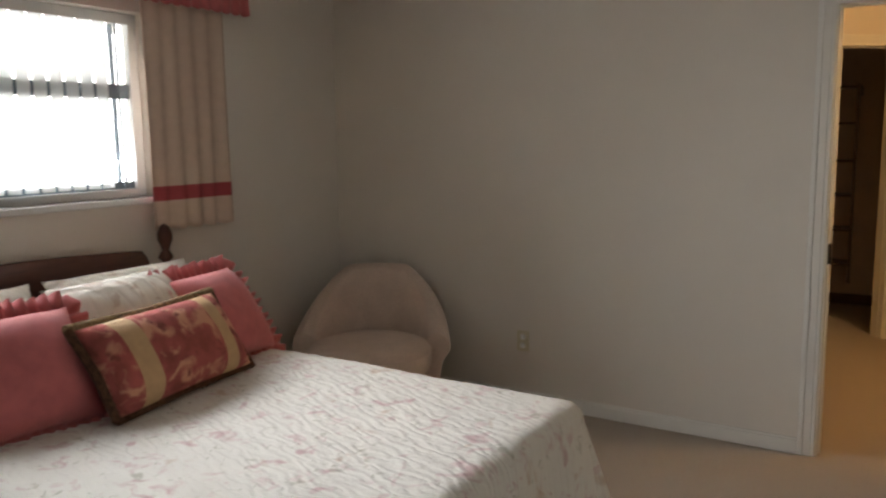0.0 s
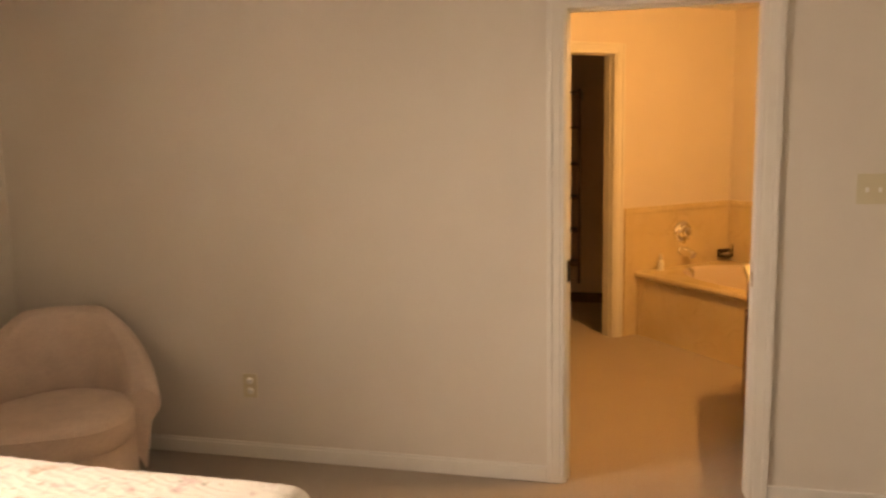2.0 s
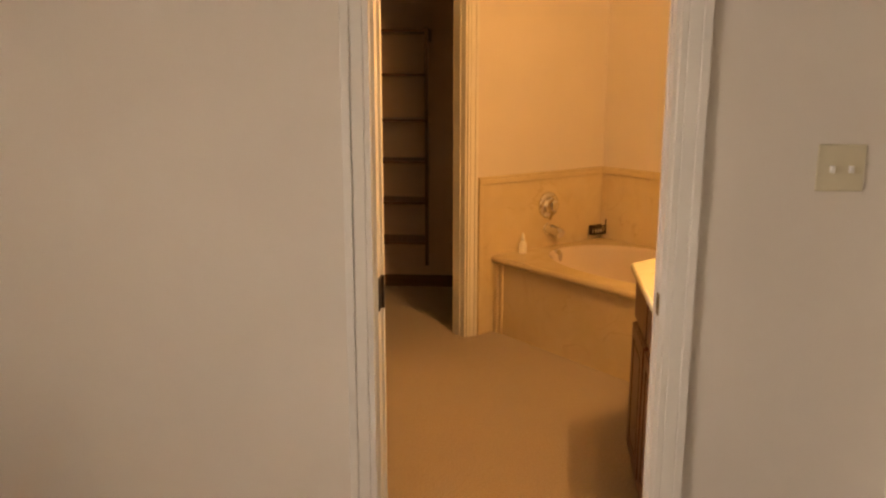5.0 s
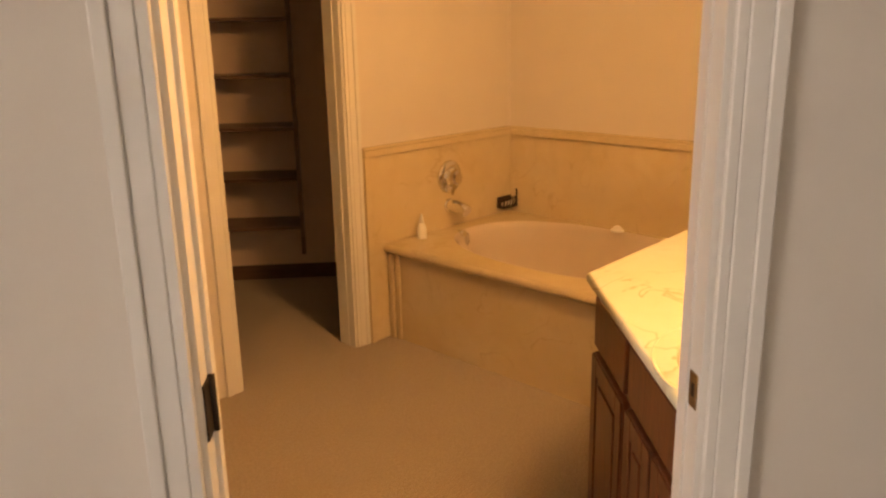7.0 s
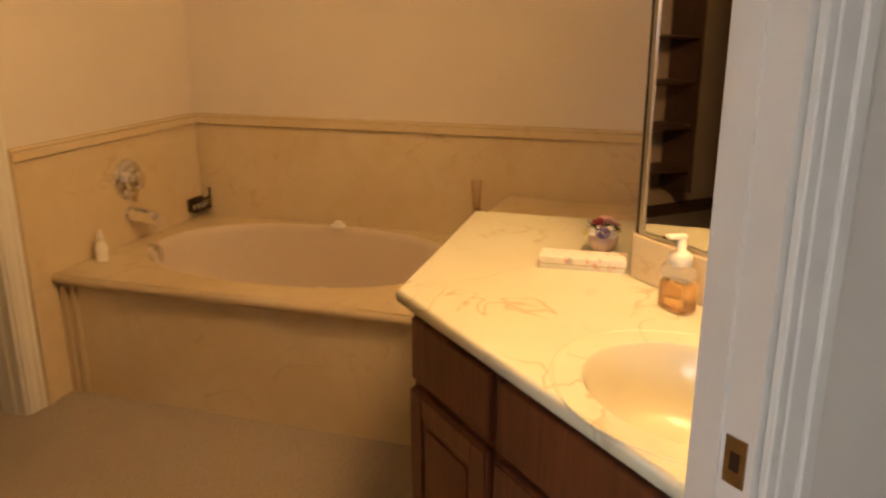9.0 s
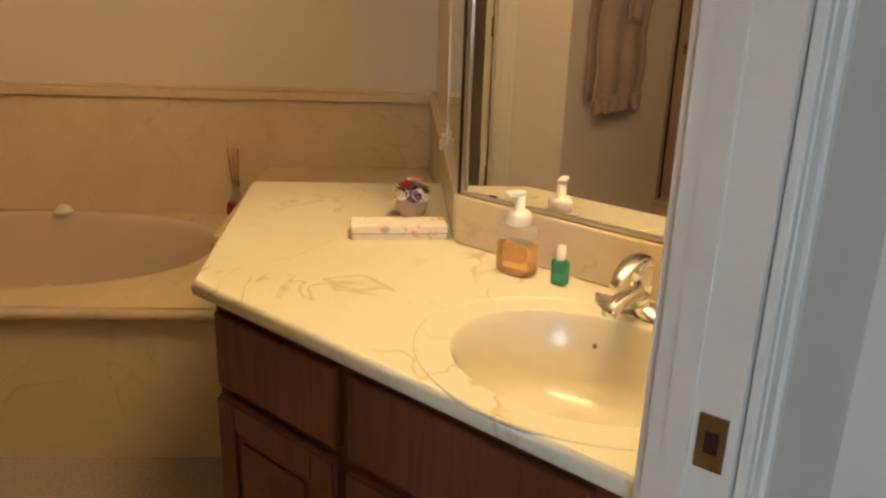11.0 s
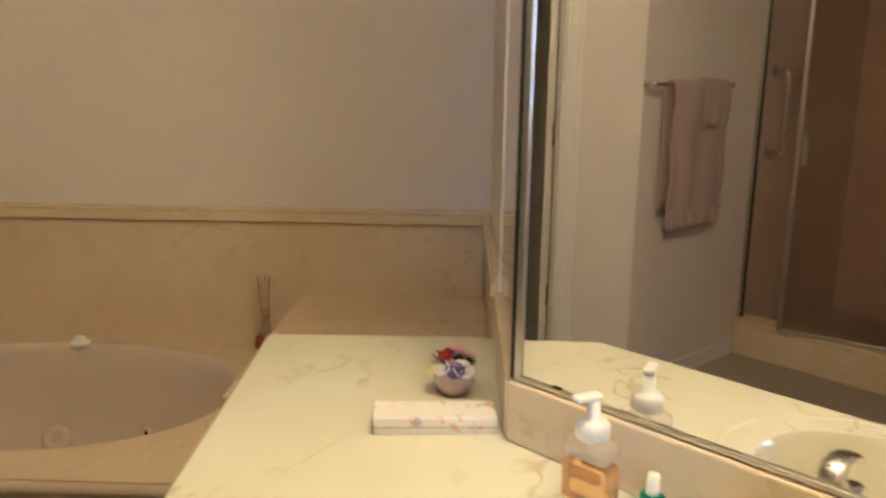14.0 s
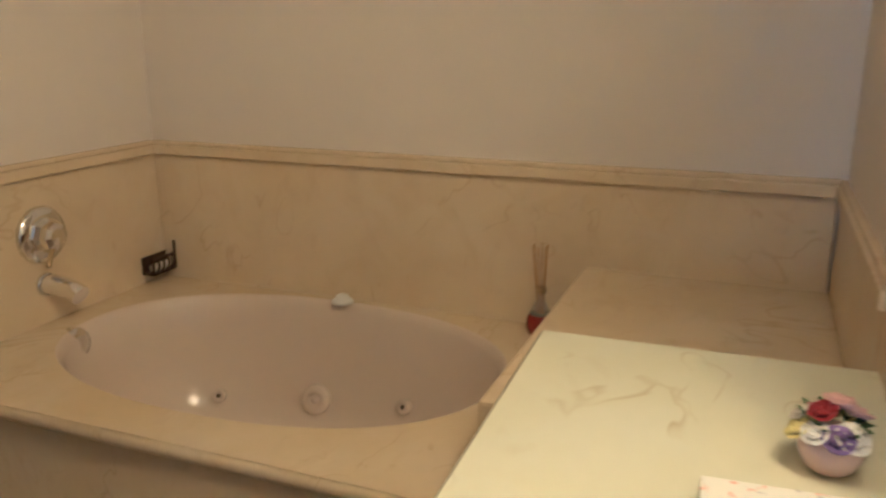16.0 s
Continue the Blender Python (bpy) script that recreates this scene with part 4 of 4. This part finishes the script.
# sink faucet
f = thing("sink_faucet", VM @ T(-0.462, 0.085, CT + 0.001) @ Matrix.Diagonal((0.94, 0.94, 0.94, 1)), "chrome centreset sink faucet with one arched lever", "faucet")
bm = bmesh.new()
rings = []
for k in range(17):
    x = -0.088 + 0.176 * k / 16
    e = abs(x) / 0.088
    w, h = 0.030 * math.sqrt(max(0.04, 1 - e ** 4)), 0.012 + 0.022 * max(0, 1 - e * 1.5) ** 1.5 + 0.006 * max(0, e - 0.55)
    rings.append([bm.verts.new((x, w * math.cos(a), max(0, h * math.sin(a)))) for a in (math.pi * q / 10 for q in range(11))])
for p0, p1 in zip(rings, rings[1:]):
    for q in range(10):
        bm.faces.new((p0[q], p0[q + 1], p1[q + 1], p1[q]))
bm.faces.new(rings[0]), bm.faces.new(rings[-1])
finish("base_plate", bm, CHROME, ID, f, smooth=True)
lathe("body", [(0.027, 0.018), (0.023, 0.035), (0.020, 0.052), (0.0215, 0.056), (0.0215, 0.060), (0.020, 0.063), (0.023, 0.078), (0.020, 0.090), (0.010, 0.096), (0, 0.097)], CHROME, parent=f)


def swept(name, pts, sizes, material, parent):
    """A flattened bar that follows pts in the y-z plane; sizes are half widths and half heights."""
    bm = bmesh.new()
    rings = []
    for k, (y, z) in enumerate(pts):
        a, b = pts[max(0, k - 1)], pts[min(len(pts) - 1, k + 1)]
        d = Vector((0, b[0] - a[0], b[1] - a[1])).normalized()
        u = Vector((1, 0, 0)).cross(d)
        w, h = sizes[k]
        rings.append([bm.verts.new(Vector((w * math.cos(t), y, z)) + u * h * math.sin(t)) for t in (2 * math.pi * q / 14 for q in range(14))])
    for p0, p1 in zip(rings, rings[1:]):
        for q in range(14):
            bm.faces.new((p0[q], p0[(q + 1) % 14], p1[(q + 1) % 14], p1[q]))
    bm.faces.new(rings[0]), bm.faces.new(rings[-1])
    return finish(name, bm, material, ID, parent, smooth=True)


swept("spout", [(0.0, 0.036), (0.03, 0.044), (0.06, 0.046), (0.09, 0.042), (0.108, 0.034), (0.114, 0.026)], [(0.022, 0.016), (0.019, 0.013), (0.017, 0.012), (0.017, 0.011), (0.016, 0.010), (0.012, 0.005)], CHROME, f)
swept("lever", [(-0.014, 0.070), (-0.012, 0.094), (0.006, 0.108), (0.034, 0.110), (0.064, 0.102), (0.090, 0.088), (0.104, 0.076)], [(0.015, 0.008), (0.018, 0.007), (0.018, 0.006), (0.017, 0.005), (0.016, 0.005), (0.014, 0.005), (0.009, 0.003)], CHROME, f)
# mirror
mi = thing("wall_mirror", VM @ T(-0.32, 0.0, 0.945), "large frameless vanity mirror with slim metal edge", "mirror")
box("glass", (-0.33, 0.001, 0.004), (0.312, 0.007, 1.05), SILVER, parent=mi)
boxes("edge_channel", [((0.304, 0.007, 0.0), (0.316, 0.012, 1.05)), ((-0.33, 0.002, -0.004), (0.316, 0.012, 0.004))], ALU, parent=mi, bevel=0.002)
box("dark_edge", (0.3165, 0.001, -0.004), (0.3245, 0.011, 1.05), BLACKG, parent=mi)
box("clip", (0.225, 0.007, -0.004), (0.243, 0.011, 0.006), DARKM, parent=mi, bevel=0.002)

sm = thing("wall_mirror", T(5.09, 4.083, 0.945), "tall mirror panel on the side wall above the counter", "mirror")
box("glass", (-0.248, 0.001, 0.0), (0.245, 0.006, 1.05), SILVER, parent=sm)
box("edge_channel", (0.245, 0.0005, -0.004), (0.252, 0.009, 1.05), TRIM, parent=sm, bevel=0.002)

# vanity light bar over the mirror
vl = thing("vanity_light", VM @ T(-0.335, 0.0, 2.27), "chrome vanity light bar with four warm globes", "wall lamp")
box("bar", (-0.30, 0.0, -0.05), (0.30, 0.11, 0.05), CHROME, parent=vl, bevel=0.006)
for i in range(4):
    gl = lathe("globe", [(0, -0.045), (0.025, -0.038), (0.042, -0.015), (0.045, 0.0), (0.042, 0.015), (0.025, 0.038), (0, 0.045)], BULB, T(-0.225 + 0.15 * i, 0.15, 0), vl, n=16)
    gl.visible_shadow = False

# ---------- things on the vanity ----------
p = thing("flower_pot", T(5.015, 4.185, CT) @ Matrix.Diagonal((1.05, 1.05, 1.05, 1)), "pink porcelain pot of small porcelain flowers", "ornament")
lathe("pot", [(0, 0), (0.018, 0.0), (0.026, 0.006), (0.034, 0.022), (0.035, 0.034), (0.030, 0.045), (0.026, 0.048), (0.0, 0.046)], PORC, parent=p)
rnd = random.Random(8)


def bloom(m, material, r):
    bm = bmesh.new()
    for layer, (rr, tilt, k) in enumerate(((r, 0.35, 6), (r * 0.7, 0.8, 5), (r * 0.4, 1.25, 4))):
        for i in range(k):
            a = 2 * math.pi * i / k + layer * 0.5
            cs, sn = math.cos(a), math.sin(a)
            pts = []
            for s, w in ((0.1, 0.12), (0.55, 0.5), (0.9, 0.42), (1.05, 0.0)):
                for sg in ((-1, 1) if w else (0,)):
                    d, q = rr * s * math.cos(tilt), rr * s * math.sin(tilt) + rr * 0.12 * s * s
                    pts.append(bm.verts.new((cs * d - sn * sg * w * rr, sn * d + cs * sg * w * rr, q)))
            for a0, a1, b1, b0 in ((0, 1, 3, 2), (2, 3, 5, 4)):
                bm.faces.new((pts[a0], pts[a1], pts[b1], pts[b0]))
            bm.faces.new((pts[4], pts[5], pts[6]))
    o = finish("bloom", bm, material, m, p, smooth=True)
    o.modifiers.new("thick", 'SOLIDIFY').thickness = 0.0015


for x, y, z, mt, r in ((-0.012, 0.012, 0.078, PETR, 0.017), (-0.03, -0.002, 0.058, PETV, 0.018), (-0.022, -0.014, 0.056, PETW, 0.021), (0.012, -0.016, 0.072, PETP, 0.023), (0.022, 0.006, 0.066, PETP, 0.022), (0.028, -0.02, 0.054, PETY, 0.018), (0.006, 0.026, 0.066, PETW, 0.018), (-0.012, 0.032, 0.055, PETY, 0.016), (0.004, -0.002, 0.085, PETP, 0.018), (-0.026, 0.018, 0.06, PETW, 0.016)):
    d = Vector((x, y, 0.035))
    bloom(Matrix.Translation((x, y, z - 0.01)) @ d.to_track_quat('Z', 'Y').to_matrix().to_4x4(), mt, r)
bm = bmesh.new()
for k in range(14):
    a = k * 2.4
    c0 = Vector((0.02 * math.cos(a), 0.02 * math.sin(a), 0.05))
    e = Vector((0.042 * math.cos(a), 0.042 * math.sin(a), 0.056 + 0.02 * rnd.random()))
    s = (e - c0).cross(Vector((0, 0, 1))).normalized() * 0.008
    mid = (c0 + e) / 2 + Vector((0, 0, 0.004))
    bm.faces.new([bm.verts.new(q) for q in (c0, mid + s, e, mid - s)])
finish("leaves", bm, LEAF, ID, p)

b = thing("soap_gift_box", T(4.868, 4.215, CT, -86), "long white floral paper gift box of soap", "box")
box("lid", (-0.102, -0.036, 0.013), (0.102, 0.036, 0.030), BOXP, parent=b, bevel=0.002)
box("tray", (-0.100, -0.034, 0.0), (0.100, 0.034, 0.0135), BOXP, parent=b, bevel=0.002)
boxes("gold_trim", [((-0.1025, -0.0365, 0.0125), (0.1025, 0.0365, 0.0145))], GOLDL, parent=b)

b = thing("soap_dispenser", VM @ T(-0.2, 0.076, CT + 0.001), "clear pump bottle half full of amber hand soap", "soap dispenser")
box("soap", (-0.037, -0.022, 0.0), (0.037, 0.022, 0.063), AMBER, parent=b, bevel=0.010, segs=3)
box("bottle", (-0.0365, -0.0215, 0.0635), (0.0365, 0.0215, 0.096), CLEARP, parent=b, bevel=0.012, segs=3)
lathe("collar", [(0.019, 0.094), (0.024, 0.098), (0.024, 0.115), (0.018, 0.122), (0.010, 0.124), (0.009, 0.15), (0, 0.15)], WHITEP, parent=b)
box("pump_head", (-0.009, -0.009, 0.15), (0.032, 0.009, 0.160), WHITEP, Matrix.Rotation(radians(70), 4, 'Z'), b, bevel=0.004)

b = thing("sanitizer_bottle", VM @ T(-0.292, 0.068, CT + 0.001), "small bottle of green hand gel with white cap", "bottle")
box("body", (-0.016, -0.010, 0.0), (0.016, 0.010, 0.048), GREENL, parent=b, bevel=0.006, segs=3)
lathe("cap", [(0.009, 0.047), (0.009, 0.053), (0.008, 0.074), (0, 0.075)], WHITEP, parent=b, n=16)

# ---------- towel bar, towels ----------
tb = thing("towel_bar", BR @ T(-0.945, 1.94, 1.39), "chrome towel bar on the bath wall", "towel bar")
tube("bar", [(-0.31, -0.06, 0), (0.31, -0.06, 0)], 0.008, CHROME, parent=tb)
for s in (-1, 1):
    lathe("mount", [(0, 0), (0.026, 0.0), (0.026, 0.006), (0.012, 0.012), (0.010, 0.06), (0.014, 0.07), (0, 0.074)], CHROME, T(s * 0.31, 0, 0) @ RX, tb)


def towel(name, x, w, drop, front, label, seed):
    t = thing(name, BR @ T(-0.945 + x, 1.88, 1.39), label, "towel", "bath towels")
    bm = bmesh.new()
    rows, n = [], 30
    path = [(0.022, -drop * 0.9)] + [(0.02, -drop * 0.9 * (1 - k / 8)) for k in range(1, 8)] + [(0.014, 0.006), (0.0, front), (-0.014, 0.006)] + [(-0.02 - 0.006 * math.sin(k), -drop * k / 12) for k in range(1, 13)]
    for i in range(n + 1):
        a = i / n
        wv = 0.008 * math.sin(a * 15 + seed)
        rows.append([bm.verts.new(((a - 0.5) * w * (1 - 0.05 * abs(z)), y + wv * min(1, abs(z) * 6), z + 0.01 * math.sin(a * 11) * (abs(z) / drop))) for y, z in path])
    for p0, p1 in zip(rows, rows[1:]):
        for j in range(len(path) - 1):
            bm.faces.new((p0[j], p0[j + 1], p1[j + 1], p1[j]))
    o = finish("cloth", bm, TOWEL, ID, t, smooth=True)
    o.modifiers.new("thick", 'SOLIDIFY').thickness = 0.008
    cloth("lace_band", -w / 2, w / 2, -drop + 0.07, -drop - 0.01, 0, 5, TOWEL, T(0, -0.03, 0), t, seed=2, amp=0.01)


towel("bath_towel", -0.035, 0.44, 0.61, 0.012, "blush-pink bath towel hanging on the bar", 0.4)
t = thing("hand_towel", BR @ T(-1.03, 1.836, 1.40), "small folded blush-pink washcloth over the towel", "towel", "bath towels")
cloth("cloth", -0.075, 0.075, 0.012, -0.19, 0, 2, TOWEL, T(0, -0.005, 0), t, seed=6, amp=0.006)
cloth("fold", -0.075, 0.075, 0.018, 0.010, 0, 2, TOWEL, T(0, 0.03, 0), t, seed=6, amp=0.003, nz=2)

# ---------- shower ----------
s = thing("shower_enclosure", BR @ T(-1.64, 1.0, 0), "bronze glass shower with its door ajar above a marble curb", "shower")
boxes("curb", [((-0.055, -0.85, 0), (0.055, 0.938, 0.17)), ((-0.065, -0.85, 0.17), (0.065, 0.938, 0.195))], TUBM, parent=s, bevel=0.006)
boxes("frame", [((-0.010, 0.922, 0.195), (0.022, 0.938, 1.95)), ((-0.018, -0.85, 0.195), (0.018, -0.82, 1.95)), ((-0.018, -0.82, 1.92), (0.018, 0.922, 1.95)), ((-0.014, 0.13, 0.195), (0.014, 0.155, 1.92)), ((-0.014, -0.82, 0.195), (0.014, 0.13, 0.22))], ALU, parent=s, bevel=0.002)
box("dark_seal", (-0.002, 0.916, 0.195), (0.014, 0.922, 1.92), BLACKG, parent=s)
gp = box("glass_panel", (-0.004, -0.82, 0.22), (0.004, 0.13, 1.92), SHOWERG, parent=s)
# the door hangs on the middle post and stands ajar into the room
DM = T(0.0, 0.158, 0, -13)
gd = box("glass_door", (-0.004, 0.02, 0.215), (0.004, 0.51, 1.90), SHOWERG, DM, s)
boxes("door_rim", [((-0.009, 0.51, 0.21), (0.009, 0.528, 1.905)), ((-0.007, 0.0, 0.21), (0.007, 0.02, 1.905)), ((-0.007, 0.02, 0.203), (0.007, 0.51, 0.215))], ALU, DM, s, bevel=0.002)
box("door_pull", (0.009, 0.475, 1.02), (0.03, 0.495, 1.16), CLEARP, DM, s, bevel=0.006)
gp.visible_shadow = gd.visible_shadow = False

g = thing("grab_bar", BR @ T(-1.78, 1.94, 0), "chrome grab bar on the shower's side wall", "grab bar")
tube("rail", [(0, -0.004, 1.46), (0, -0.04, 1.46)] + arc((0, -0.05, 1.46), (0, -0.075, 1.46), (0, -0.075, 1.43), 6) + arc((0, -0.075, 1.08), (0, -0.075, 1.05), (0, -0.05, 1.05), 6) + [(0, -0.04, 1.05), (0, -0.004, 1.05)], 0.014, CHROME, parent=g)
for z in (1.05, 1.46):
    lathe("flange", [(0, 0.012), (0.022, 0.012), (0.036, 0.006), (0.038, 0.0)], CHROME, T(0, 0, z) @ RX, g)

# ---------- closet door, folded back into the closet ----------
d = thing("closet_door", T(CX0 + 0.004, 6.36, 0.012), "cream painted flat door standing open into the closet", "door")
box("slab", (0.0, 0.0, 0.0), (0.035, 0.62, 2.05), TRIM, parent=d, bevel=0.002)
for z in (0.45, 1.17, 1.86):
    h = thing("door_hinge", T(CX0 + 0.0005, 6.335, z), "aged brass butt hinge on the closet jamb", "hinge", "door hinges")
    box("leaf", (0, -0.018, -0.045), (0.003, 0.018, 0.045), BRASS, parent=h, bevel=0.001)
    lathe("knuckle", [(0, -0.047), (0.006, -0.046), (0.006, 0.046), (0, 0.047)], BRASS, T(0.006, 0.018, 0), h, n=10)
